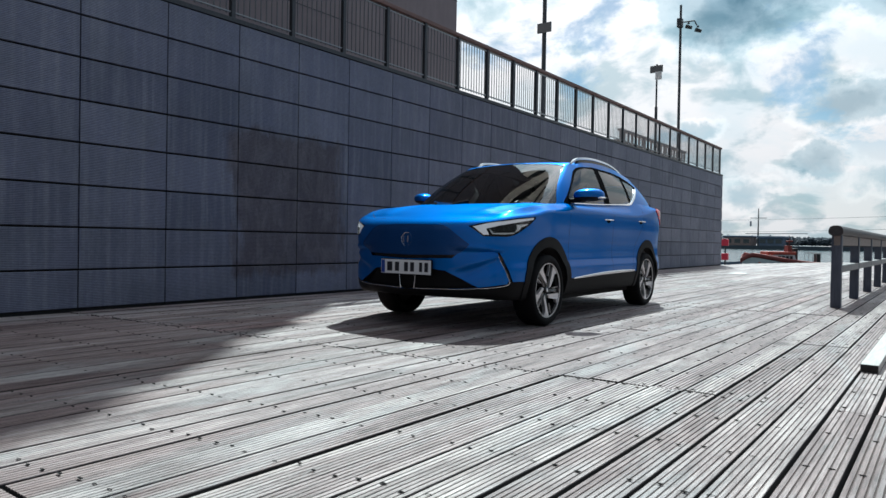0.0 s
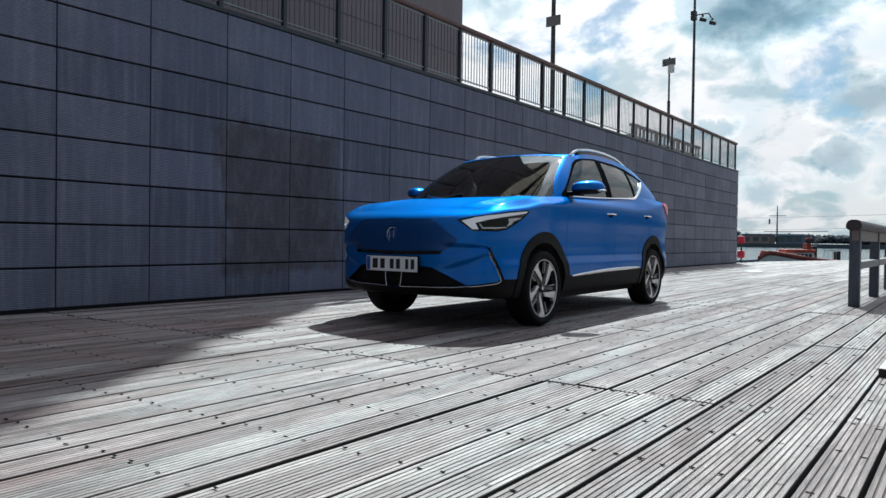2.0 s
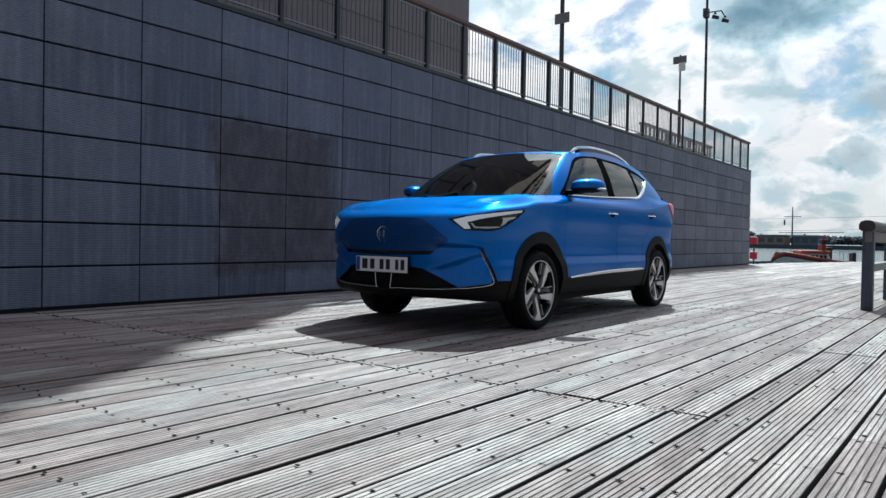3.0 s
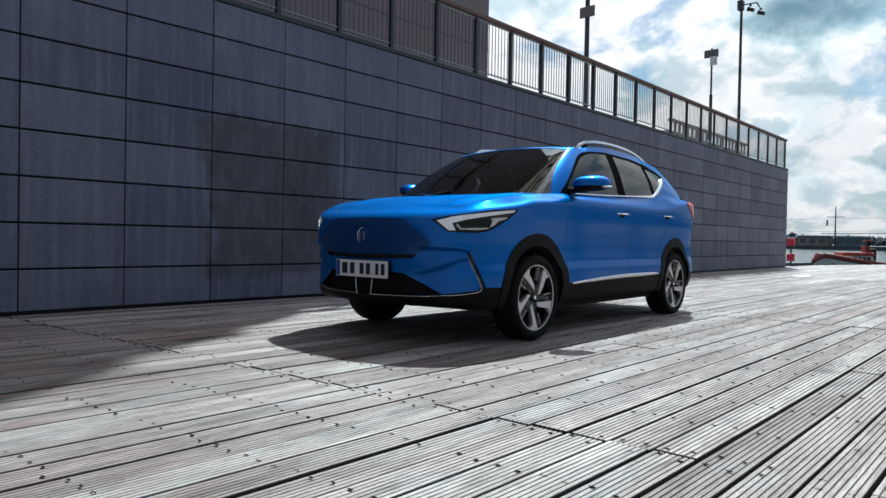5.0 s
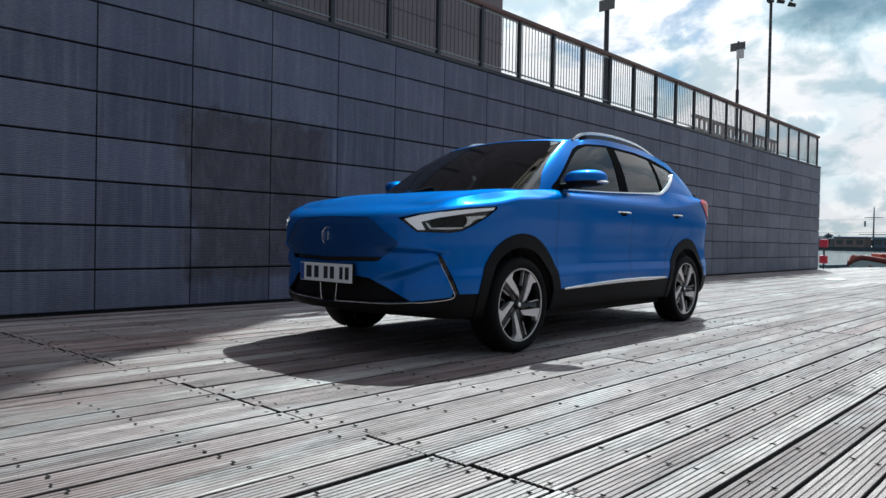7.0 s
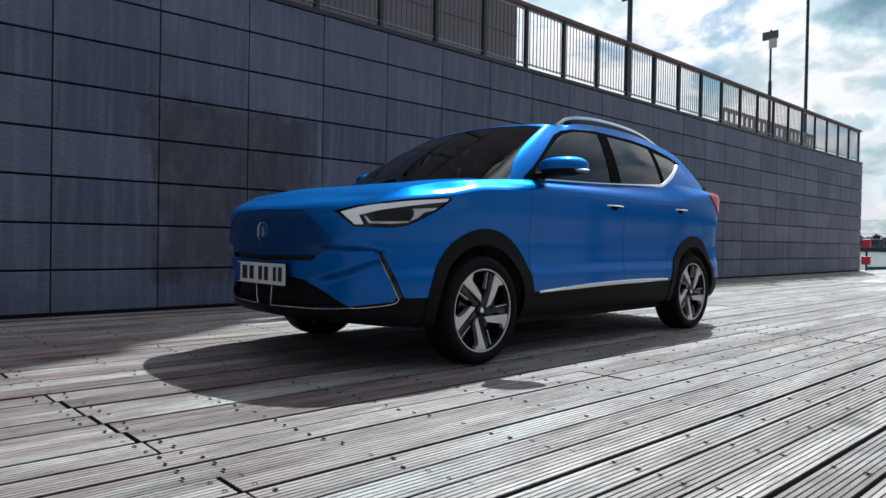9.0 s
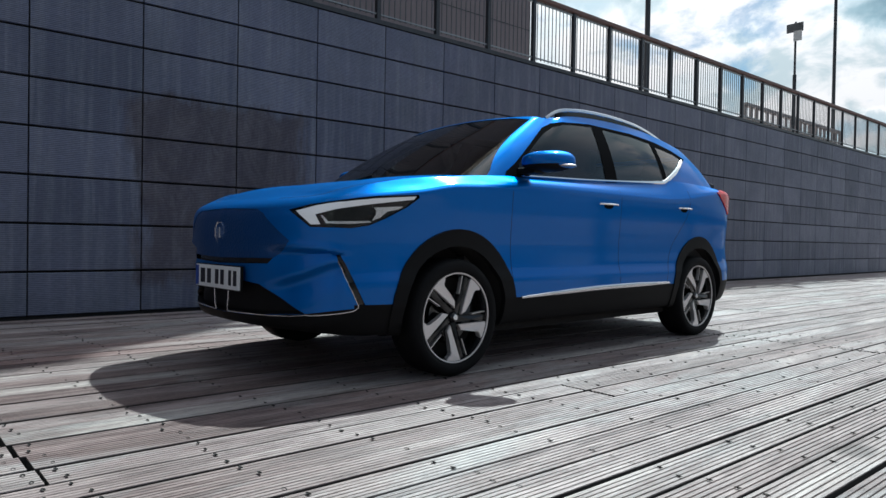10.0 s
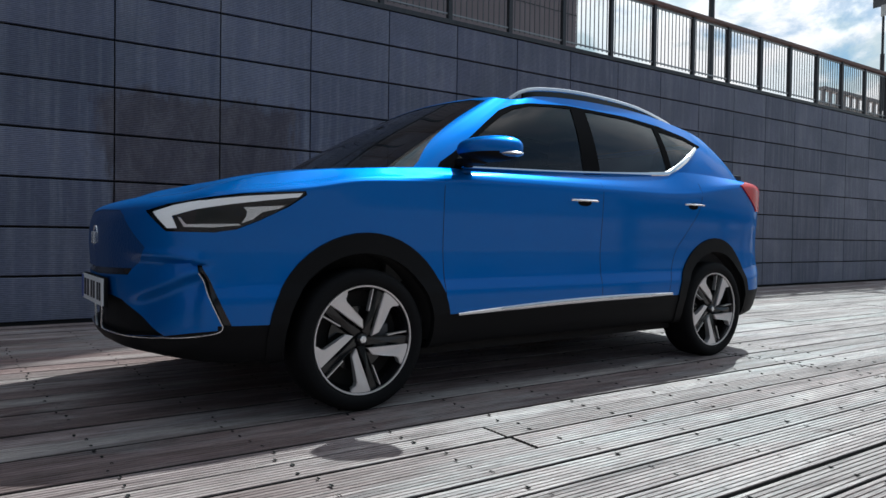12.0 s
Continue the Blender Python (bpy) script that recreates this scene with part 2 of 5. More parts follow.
# near-black board sides and ends: the shade in the gaps put into the colour
M_PLANKSIDE = mat("gap_shade_edge", (0.035, 0.03, 0.028), 0.9, build=grain_tex((0.02, 0.018, 0.017), (0.05, 0.044, 0.04), (1, 0.2, 1), 40))
# groove floors get a darker brown than the ribs
M_GROOVE = mat("dark_groove", (0.12, 0.098, 0.09), 0.9, build=grain_tex((0.075, 0.06, 0.056), (0.17, 0.14, 0.13), (1, 0.1, 1), 30), Specular_IOR_Level=0.2)
M_PLANK = mat("weathered_decking", (0.2, 0.17, 0.165), 0.5, build=plank_tex, Specular_IOR_Level=0.9, IOR=1.56)
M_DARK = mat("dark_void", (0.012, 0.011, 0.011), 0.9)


def panel_tex(n, l, b):
    """Blue-grey anodised sheet with fine level ribs, streaked by rain."""
    v = world_coords(n, l)
    o = n.new("ShaderNodeObjectInfo")
    isl = n.new("ShaderNodeNewGeometry")
    rnd = nmath(n, l, "FRACT", nmath(n, l, "ADD", o.outputs["Random"], isl.outputs["Random Per Island"]))
    base = ramp(n, l, rnd, [(0.0, (0.118, 0.128, 0.183)), (0.5, (0.154, 0.164, 0.228)), (1.0, (0.190, 0.201, 0.271))])
    runs = tex_noise(n, l, world_coords(n, l, (1, 14, 0.9)), 1.0, 5, 0.6)
    cloud = tex_noise(n, l, v, 1.7, 5, 0.6)
    c1 = mix(n, l, ramp(n, l, runs, [(0.45, (0, 0, 0)), (0.75, (0.7, 0.7, 0.7))]), base, (0.268, 0.280, 0.325))
    c2 = mix(n, l, ramp(n, l, cloud, [(0.4, (0, 0, 0)), (0.75, (0.5, 0.5, 0.5))]), c1, (0.10, 0.113, 0.145))
    # brown-grey reflection painted on the panels by the car, pale run-off over it
    sep = n.new("ShaderNodeSeparateXYZ")
    l.new(v, sep.inputs[0])
    wob = nmath(n, l, "MULTIPLY", nmath(n, l, "SUBTRACT", tex_noise(n, l, world_coords(n, l, (1, 5, 1.2)), 1.4, 5, 0.65), 0.5), 0.9)
    dy = nmath(n, l, "ABSOLUTE", nmath(n, l, "SUBTRACT", nmath(n, l, "ADD", sep.outputs[1], wob), 6.1))
    dz = nmath(n, l, "ABSOLUTE", nmath(n, l, "SUBTRACT", nmath(n, l, "ADD", sep.outputs[2], nmath(n, l, "MULTIPLY", wob, 0.5)), 1.15))
    my = ramp(n, l, dy, [(0.80, (1, 1, 1)), (0.95, (0, 0, 0))])
    mz = ramp(n, l, dz, [(0.82, (1, 1, 1)), (0.92, (0, 0, 0))])
    wear_and_mirror = mix(n, l, 1.0, my, mz, "MULTIPLY")
    drip = tex_noise(n, l, world_coords(n, l, (1, 3.2, 1.5)), 1.8, 7, 0.72, 0.8)
    mirrored_brown = mix(n, l, ramp(n, l, drip, [(0.44, (0, 0, 0)), (0.68, (0.8, 0.8, 0.8))]), (0.070, 0.053, 0.056), (0.178, 0.154, 0.163))
    c3 = mix(n, l, nmath(n, l, "MULTIPLY", wear_and_mirror, 0.66), c2, mirrored_brown)
    wave = n.new("ShaderNodeTexWave")
    wave.wave_type, wave.bands_direction, wave.wave_profile = "BANDS", "Z", "SIN"
    wave.inputs["Scale"].default_value, wave.inputs["Distortion"].default_value = 20.0, 0.8
    l.new(v, wave.inputs["Vector"])
    grit = tex_noise(n, l, world_coords(n, l, (1, 0.5, 1.4)), 46, 5, 0.7)
    rib = nmath(n, l, "ADD", nmath(n, l, "MULTIPLY", wave.outputs["Fac"], 0.45), nmath(n, l, "MULTIPLY", grit, 0.75))
    c3 = mix(n, l, 0.8, c3, ramp(n, l, rib, [(0.3, (0.62, 0.62, 0.62)), (0.9, (1.42, 1.4, 1.36))]), "MULTIPLY")
    l.new(c3, b.inputs["Base Color"])
    l.new(nmath(n, l, "ADD", 0.42, nmath(n, l, "MULTIPLY", cloud, 0.2)), b.inputs["Roughness"])
    bump(n, l, b, wave.outputs["Fac"], 0.6, 0.003)


M_PANEL = mat("ribbed_metal_panel", (0.15, 0.17, 0.21), 0.42, 0.0, build=panel_tex, Specular_IOR_Level=0.18)


M_CONCRETE = mat("terrace_stone", (0.3, 0.29, 0.28), 0.85, build=grain_tex((0.2, 0.195, 0.19), (0.33, 0.32, 0.31)))
M_STEEL = mat("dark_painted_steel", (0.06, 0.062, 0.068), 0.45, 0.5, build=grain_tex((0.045, 0.047, 0.052), (0.085, 0.088, 0.095), size=40))
M_GALV = mat("galvanised_bar", (0.33, 0.34, 0.35), 0.45, 0.7, build=grain_tex((0.26, 0.27, 0.28), (0.4, 0.41, 0.42), size=60))
M_HANDRAIL = mat("oiled_red_brown_timber", (0.14, 0.07, 0.055), 0.55, build=grain_tex((0.12, 0.06, 0.05), (0.25, 0.13, 0.105), (1, 0.08, 1), 60))
M_GREYWOOD = mat("silver_grey_timber", (0.3, 0.29, 0.28), 0.7, build=grain_tex((0.19, 0.185, 0.185), (0.40, 0.39, 0.38), (1, 1, 0.1), 50))
M_BENCH = mat("pale_brown_timber", (0.5, 0.44, 0.42), 0.7, build=grain_tex((0.42, 0.36, 0.35), (0.60, 0.53, 0.51), (1, 1, 0.1), 50))
M_HANDRAIL_BEAM = mat("weathered_brown_beam", (0.24, 0.2, 0.175), 0.7, build=grain_tex((0.20, 0.165, 0.145), (0.32, 0.27, 0.24), (1, 0.1, 1), 50))
M_DARKRAIL = mat("dark_brown_rail", (0.05, 0.042, 0.042), 0.6, build=grain_tex((0.032, 0.027, 0.028), (0.066, 0.055, 0.054), (1, 0.1, 1), 50))
M_FENCE = mat("slate_grey_post", (0.1, 0.11, 0.13), 0.55, build=grain_tex((0.045, 0.055, 0.078), (0.115, 0.13, 0.165), (1, 1, 0.1), 50))
M_BUILDING = mat("grey_brown_cladding", (0.17, 0.155, 0.145), 0.65, build=grain_tex((0.188, 0.144, 0.154), (0.240, 0.188, 0.198), (1, 1, 0.3), 6, 0.1))
# sheet of the added canopy, translucent to brighten its reflection in the windscreen
M_SOFFIT = mat("added_brown_translucent_sheet", (0.75, 0.68, 0.63), 0.7, build=grain_tex((0.68, 0.61, 0.56), (0.82, 0.75, 0.70), (0.2, 1, 1), 12))
n, l = M_SOFFIT.node_tree.nodes, M_SOFFIT.node_tree.links
sheet, through_light, sheet_mix = n["Principled BSDF"], n.new("ShaderNodeBsdfTranslucent"), n.new("ShaderNodeMixShader")
through_light.inputs["Color"].default_value = (0.86, 0.80, 0.75, 1)
sheet_mix.inputs[0].default_value = 0.5
l.new(sheet.outputs[0], sheet_mix.inputs[1])
l.new(through_light.outputs[0], sheet_mix.inputs[2])
l.new(sheet_mix.outputs[0], next(x for x in n if x.bl_idname == "ShaderNodeOutputMaterial").inputs[0])
M_BAR = mat("grey_steel_bar", (0.15, 0.152, 0.16), 0.5, 0.4, build=grain_tex((0.11, 0.113, 0.12), (0.19, 0.192, 0.2), size=60))
M_KERB = mat("pale_bleached_timber", (0.5, 0.49, 0.46), 0.75, build=grain_tex((0.40, 0.385, 0.36), (0.62, 0.605, 0.575), (1, 0.08, 1), 45))
M_GREYSIGN = mat("dull_grey_sheet", (0.16, 0.165, 0.17), 0.5, 0.4, build=grain_tex((0.12, 0.125, 0.13), (0.2, 0.205, 0.21)))
M_WHITE = mat("white_paint", (0.75, 0.75, 0.74), 0.5, build=grain_tex((0.6, 0.6, 0.59), (0.8, 0.8, 0.79)))
M_RED = mat("red_paint", (0.62, 0.025, 0.05), 0.45, build=grain_tex((0.52, 0.02, 0.04), (0.70, 0.03, 0.06)))
M_ORANGE = mat("orange_red_hull", (0.5, 0.07, 0.035), 0.5, build=grain_tex((0.36, 0.05, 0.03), (0.55, 0.09, 0.05), size=4))
M_BLACK = mat("black_rubber", (0.02, 0.02, 0.021), 0.6)


def water_tex(n, l, b):
    v = world_coords(n, l, (1, 1, 1))
    a = tex_noise(n, l, v, 0.9, 5, 0.6, 0.3)
    c = tex_noise(n, l, v, 0.12, 3, 0.5)
    bump(n, l, b, nmath(n, l, "ADD", a, c), 0.8, 0.35)


M_WATER = mat("harbour_water", (0.035, 0.06, 0.065), 0.12, build=water_tex, IOR=1.33)
M_TREES = mat("far_foliage", (0.06, 0.075, 0.05), 0.9, build=grain_tex((0.050, 0.064, 0.080), (0.082, 0.098, 0.112), size=0.25))
M_FARWALL = mat("far_grey_facade", (0.2, 0.2, 0.21), 0.8, build=grain_tex((0.15, 0.15, 0.16), (0.25, 0.25, 0.26), size=0.5))
M_FARROOF = mat("far_slate_roof", (0.07, 0.085, 0.12), 0.7, build=grain_tex((0.11, 0.145, 0.20), (0.15, 0.185, 0.24), size=0.4))
M_FARBRICK = mat("far_brick", (0.3, 0.17, 0.13), 0.85, build=grain_tex((0.26, 0.18, 0.16), (0.34, 0.25, 0.22), size=0.6))
M_FARGLASS = mat("far_glazing", (0.04, 0.05, 0.06), 0.15)


# ---------------------------------------------------------------- mesh helpers
def mesh_of(name, verts, faces, smooth=False):
    me = bpy.data.meshes.new(name)
    me.from_pydata([tuple(v) for v in verts], [], faces)
    if smooth:
        me.polygons.foreach_set("use_smooth", [True] * len(me.polygons))
    me.update()
    return me


def part(name, bm, material, parent=None, label="", smooth=False):
    """Links a bmesh as one mesh object under a thing or a part."""
    me = bpy.data.meshes.new(name)
    bmesh.ops.recalc_face_normals(bm, faces=bm.faces)
    bm.to_mesh(me)
    bm.free()
    me.materials.append(material)
    if smooth:
        me.polygons.foreach_set("use_smooth", [True] * len(me.polygons))
    ob = new(name, me)
    ob.parent = parent
    if label:
        tagged(ob, label)
    return ob


def sharp(ob, angle=35):
    """Smooth shading that keeps edges over the angle sharp."""
    me = ob.data
    me.polygons.foreach_set("use_smooth", [True] * len(me.polygons))
    me.set_sharp_from_angle(angle=radians(angle))
    return ob


def add_box(bm, x0, y0, z0, x1, y1, z1, bevel=0.0, m=None):
    g = bmesh.ops.create_cube(bm, size=1.0, matrix=Matrix.Translation(((x0 + x1) / 2, (y0 + y1) / 2, (z0 + z1) / 2)) @ Matrix.Diagonal((x1 - x0, y1 - y0, z1 - z0, 1)))
    if bevel:
        edges = list({e for v in g["verts"] for e in v.link_edges})
        bmesh.ops.bevel(bm, geom=edges, offset=bevel, segments=2, affect="EDGES", profile=0.6)
    if m is not None:
        bmesh.ops.transform(bm, matrix=m, verts=[v for v in bm.verts])
    return bm


def box(x0, y0, z0, x1, y1, z1, bevel=0.0):
    return add_box(bmesh.new(), x0, y0, z0, x1, y1, z1, bevel)


def add_tube(bm, a, b, r0, r1=None, seg=12):
    a, b = Vector(a), Vector(b)
    d = b - a
    q = d.to_track_quat("Z", "Y").to_matrix().to_4x4()
    bmesh.ops.create_cone(bm, cap_ends=True, segments=seg, radius1=r0, radius2=r0 if r1 is None else r1, depth=d.length, matrix=Matrix.Translation((a + b) / 2) @ q)
    return bm


def tube(a, b, r0, r1=None, seg=12):
    return add_tube(bmesh.new(), a, b, r0, r1, seg)


def thing(name, label, category, group="", kind="", at=(0, 0, 0)):
    e = new(name)
    e.empty_display_size = 0.2
    e.location = at
    return tagged(e, label, category, group, kind)

# ---------------------------------------------------------------- water and far shore
WATER_Z = -1.6
water = tagged(new("water", mesh_of("water", [(-3000, -200, WATER_Z), (3000, -200, WATER_Z), (3000, 4000, WATER_Z), (-3000, 4000, WATER_Z)], [(0, 1, 2, 3)])),
               "rippled grey-green harbour water", "water", kind="structure")
water.data.materials.append(M_WATER)

# ---------------------------------------------------------------- retaining wall
WALL_X, WALL_END, WALL_TOP = -6.766, 26.2, 3.25
PANEL_Y0, PANEL_W, PANEL_H, PANEL_Z0 = 4.37, 0.9067, 0.408, 0.40
wall = thing("wall_terrace", "terrace retaining wall clad in dark blue-grey ribbed metal panels", "wall", kind="structure")
part("core", box(-9.6, -14, -2.0, WALL_X - 0.03, WALL_END - 0.03, WALL_TOP - 0.02), M_DARK, wall)
part("coping", box(WALL_X - 0.45, -14, WALL_TOP - 0.02, WALL_X + 0.006, WALL_END + 0.004, WALL_TOP + 0.035, 0.006), M_STEEL, wall)
part("plinth", box(WALL_X - 0.03, -14, -0.3, WALL_X - 0.012, WALL_END, 0.02), M_DARK, wall)
tagged(part("wall_south", box(-9.6, -14.4, -2.0, 9.0, -14.0, 7.0), M_BUILDING), "plain brown-grey building wall closing the quay", "wall", kind="structure")
tagged(part("terrace_floor", box(-60, -14, WALL_TOP - 0.25, WALL_X - 0.46, WALL_END - 0.03, WALL_TOP + 0.01), M_CONCRETE), "pale stone terrace paving", "terrace", kind="structure")


def panel_mesh(w, h):
    """A thin cladding panel with folded, rounded edges, lying in the y-z plane."""
    e, k, d = 0.007, 0.002, 0.024
    ring = lambda m, q, x: [(x, q, m), (x, w - q, m), (x, w - q, h - m), (x, q, h - m)]
    v = ring(0, 0, -d) + ring(0, 0, -0.004) + ring(e, k, 0)
    f = [(8, 9, 10, 11)] + [(a + r, (a + 1) % 4 + r, (a + 1) % 4 + r + 4, a + r + 4) for r in (0, 4) for a in range(4)]
    me = mesh_of("panel", v, f)
    me.materials.append(M_PANEL)
    return me


GAP, GAP_UP = 0.011, 0.019       # upright joints are narrower than level ones
wall_rows = [(0.02, PANEL_Z0)] + [(PANEL_Z0 + PANEL_H * i, PANEL_Z0 + PANEL_H * (i + 1)) for i in range(6)] + [(PANEL_Z0 + PANEL_H * 6, WALL_TOP - 0.02)]

# ---------------------------------------------------------------- deck
DECK_PITCH, DECK_X0, PLANK_W, PLANK_T, SEAM = 0.165, -0.79, 0.1525, 0.055, 4.9
deck = thing("deck", "weathered grey grooved hardwood boardwalk", "boardwalk", kind="structure")


def deck_end(x):
    """Where the boards stop, over the water."""
    return 29.2 + max(0.0, min(1.0, (x + 6.7) / 2.2)) * 8.6


def seam_at(x, k):
    """Where the k-th board of a row starts: the butt joints run in a slightly skew line, and some rows are staggered."""
    stag = 0.0
    if -4.1 < x < -3.55 or -2.4 < x < -2.05 or -0.98 < x < -0.47:
        stag = 2.3
    return 3.68 + 0.085 * (x + 3.0) + SEAM * k + stag


def plank_mesh(length, ribs, name="plank"):
    """A board along y with rounded ribs on its face, its upper face at z = 0."""
    w, prof = PLANK_W, []
    if ribs:
        p = w / 7
        for i in range(7):
            a = -w / 2 + i * p
            prof += [(a + 0.0021, -0.0040), (a + 0.0029, -0.0007), (a + 0.0039, 0.0), (a + p - 0.0039, 0.0), (a + p - 0.0029, -0.0007), (a + p - 0.0021, -0.0040)]
    else:
        prof = [(-w / 2, -0.004), (-w / 2 + 0.004, 0), (w / 2 - 0.004, 0), (w / 2, -0.004)]
    prof = [(-w / 2, -PLANK_T)] + prof + [(w / 2, -PLANK_T)]
    n = len(prof)
    v = [(x, 0, z) for x, z in prof] + [(x, length, z) for x, z in prof]
    f = [(i, i + 1, n + i + 1, n + i) for i in range(n - 1)] + [tuple(range(n)), tuple(range(2 * n - 1, n - 1, -1))]
    me = mesh_of(name, v, f)
    me.materials.append(M_PLANK)
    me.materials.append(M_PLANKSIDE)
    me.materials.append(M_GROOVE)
    # sides and ends carry the painted shade of the gaps
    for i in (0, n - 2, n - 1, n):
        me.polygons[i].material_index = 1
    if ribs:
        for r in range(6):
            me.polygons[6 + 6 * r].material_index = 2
    return me


# near-black slabs stand in for the shade under the boards
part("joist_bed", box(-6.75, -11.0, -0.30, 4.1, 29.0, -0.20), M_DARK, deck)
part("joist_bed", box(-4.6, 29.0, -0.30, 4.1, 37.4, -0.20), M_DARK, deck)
part("quay_beam", box(-7.4, 26.62, -1.0, -6.45, 29.1, -0.05, 0.01), M_GREYWOOD, deck)

# kerb timber lying along the boards
kerb = tagged(part("kerb_timber", box(-0.462, 5.10, 0.0, -0.365, 30.0, 0.048, 0.006), M_KERB), "pale weathered square kerb timber lying on the deck", "kerb")

part("end_face", box(-0.458, 5.094, 0.003, -0.369, 5.104, 0.045), M_PLANKSIDE, kerb, "dark sawn end")

# ---------------------------------------------------------------- terrace railing
RAIL_Y0, RAIL_STEP, RAIL_TOP = 10.63, 0.903, 4.25
railing = thing("terrace_railing", "steel terrace railing with thin bars and red-brown timber handrail", "railing")
railing.location = (WALL_X - 0.06, 0, WALL_TOP + 0.035)
RH = RAIL_TOP - WALL_TOP - 0.035
bm = box(-0.05, -6.0, RH - 0.065, 0.05, WALL_END - 0.1, RH, 0.016)
part("handrail", bm, M_HANDRAIL, railing, "red-brown timber handrail")
post_me = None
k = -18
ys = []
while RAIL_Y0 + k * RAIL_STEP < WALL_END:
    ys.append(RAIL_Y0 + k * RAIL_STEP)
    k += 1
for i, y in enumerate(ys):
    if post_me is None:
        p = part("post", box(-0.028, -0.028, 0, 0.028, 0.028, RH - 0.064, 0.004), M_STEEL, railing)
        post_me = p.data
    else:
        p = new("post", post_me)
        p.parent = railing
    p.location = (0, y, 0)
bar_me = box(-0.005, -0.005, 0.05, 0.005, 0.005, RH - 0.064)
tmp = bpy.data.meshes.new("bar")
bar_me.to_mesh(tmp)
bar_me.free()
tmp.materials.append(M_BAR)
for i, y in enumerate(ys[:-1]):
    for nm, z0, z1 in (("bottom_rail", 0.07, 0.085), ("top_rail", RH - 0.10, RH - 0.085)):
        b = part(nm, box(-0.012, y + 0.028, z0, 0.012, y + RAIL_STEP - 0.028, z1), M_GALV, railing)
    for j in range(10):
        b = new("bar", tmp)
        b.parent = railing
        b.location = (0, y + RAIL_STEP * (j + 1) / 11, 0)

# ---------------------------------------------------------------- building on the terrace
BX, BY = -9.9, 13.9
building = thing("terrace_building", "tall grey-brown clad building with an added unseen shade canopy on dark beams", "building")
part("wall", box(-30, -14, WALL_TOP - 0.2, BX, BY, 13.4), M_BUILDING, building)
for i in range(6):
    z = 5.1 + i * 1.5
    part("ledge", box(-30, -14, z, BX + 0.008, BY + 0.008, z + 0.014), M_STEEL, building)
# added canopy, out of view: its stepped edge shapes the shadow on the deck
shade_roof_xy = [(-10.4, 16.2), (-9.86, 15.67), (-9.66, 15.46), (-9.43, 15.1), (-9.14, 14.57), (-8.93, 14.36), (-8.63, 13.79), (-8.50, 13.44), (-8.20, 13.29), (-7.91, 12.84), (-7.71, 12.49),
           (-7.62, 12.24), (-7.40, 12.09), (-7.20, 11.84), (-7.16, 11.56), (-6.9, 11.2), (-6.68, 11.04), (-6.42, 10.5), (-6.25, 10.08), (-6.25, -14), (-30, -14), (-30, 16.2)]
bm = bmesh.new()
lo = [bm.verts.new((x, y, 13.7)) for x, y in shade_roof_xy]
hi = [bm.verts.new((x, y, 13.74)) for x, y in shade_roof_xy]
bm.faces.new(lo)
bm.faces.new(hi)
for i in range(len(lo)):
    j = (i + 1) % len(lo)
    bm.faces.new((lo[i], lo[j], hi[j], hi[i]))
part("roof", bm, M_SOFFIT, building)
for x, y0, y1 in ((-6.45, -14, 10.4), (-7.72, -14, 12.3), (-9.0, -14, 14.3), (-10.3, BY - 0.1, 16.0), (-11.6, BY - 0.1, 16.0), (-12.9, BY - 0.1, 16.0)):
    part("roof_beam", box(x - 0.17, y0, 13.45, x + 0.17, y1, 13.695, 0.01), M_STEEL, building)


# ---------------------------------------------------------------- masts and furniture on the terrace
def mast(name, label, x, y, top, r):
    t = thing(name, label, "mast", at=(x, y, WALL_TOP + 0.01))
    h = top - WALL_TOP
    sharp(part("pole", tube((0, 0, 0), (0, 0, h), r, r * 0.8, 14), M_STEEL, t))
    sharp(part("base_plate", tube((0, 0, 0), (0, 0, 0.03), r * 2.4, None, 14), M_STEEL, t))
    return t


lamp = mast("lighting_mast", "tall dark steel mast with a small square box", -9.50, 17.62, 9.5, 0.07)
part("control_box", box(-0.17, -0.12, 3.42, 0.27, -0.07, 3.70, 0.012), M_GREYSIGN, lamp, "dull grey box")
part("clamp", box(-0.05, -0.08, 3.5, 0.05, 0.06, 3.6, 0.008), M_STEEL, lamp)

sign = mast("sign_mast", "slim grey mast carrying two small sheet signs", -7.1, 20.1, 6.0, 0.03)
part("signboard", box(-0.19, -0.05, 2.50, 0.19, -0.03, 2.71, 0.006), M_GREYSIGN, sign, "dark grey sheet")
part("signboard", box(-0.02, -0.075, 2.28, 0.17, -0.055, 2.52, 0.006), M_WHITE, sign, "pale sheet")
sharp(part("sleeve", tube((0, 0, 0.3), (0, 0, 1.5), 0.042, None, 12), M_STEEL, sign))

cctv = mast("camera_mast", "tall dark mast with two hanging security cameras", -8.25, 25.7, 9.55, 0.054)
part("bracket", add_box(add_tube(add_tube(bmesh.new(), (0, 0, 5.66), (0.42, 0.25, 5.72), 0.024), (0.42, 0.25, 5.72), (0.50, 0.3, 5.55), 0.022), -0.11, -0.12, 5.48, 0.07, 0.1, 5.80, 0.02), M_STEEL, cctv)
for dx, dy, z in ((0.24, 0.15, 5.53), (0.53, 0.32, 5.40)):
    bm = add_tube(bmesh.new(), (dx, dy, z + 0.08), (dx, dy, z + 0.14), 0.05, 0.03)
    add_tube(bm, (dx - 0.09, dy - 0.02, z), (dx + 0.12, dy + 0.02, z - 0.08), 0.075, 0.06)
    part("security_camera", bm, M_BLACK, cctv, "black hanging camera")


def picnic_table():
    t = thing("picnic_table", "grey weathered timber picnic table behind the railing", "table", "terrace tables")
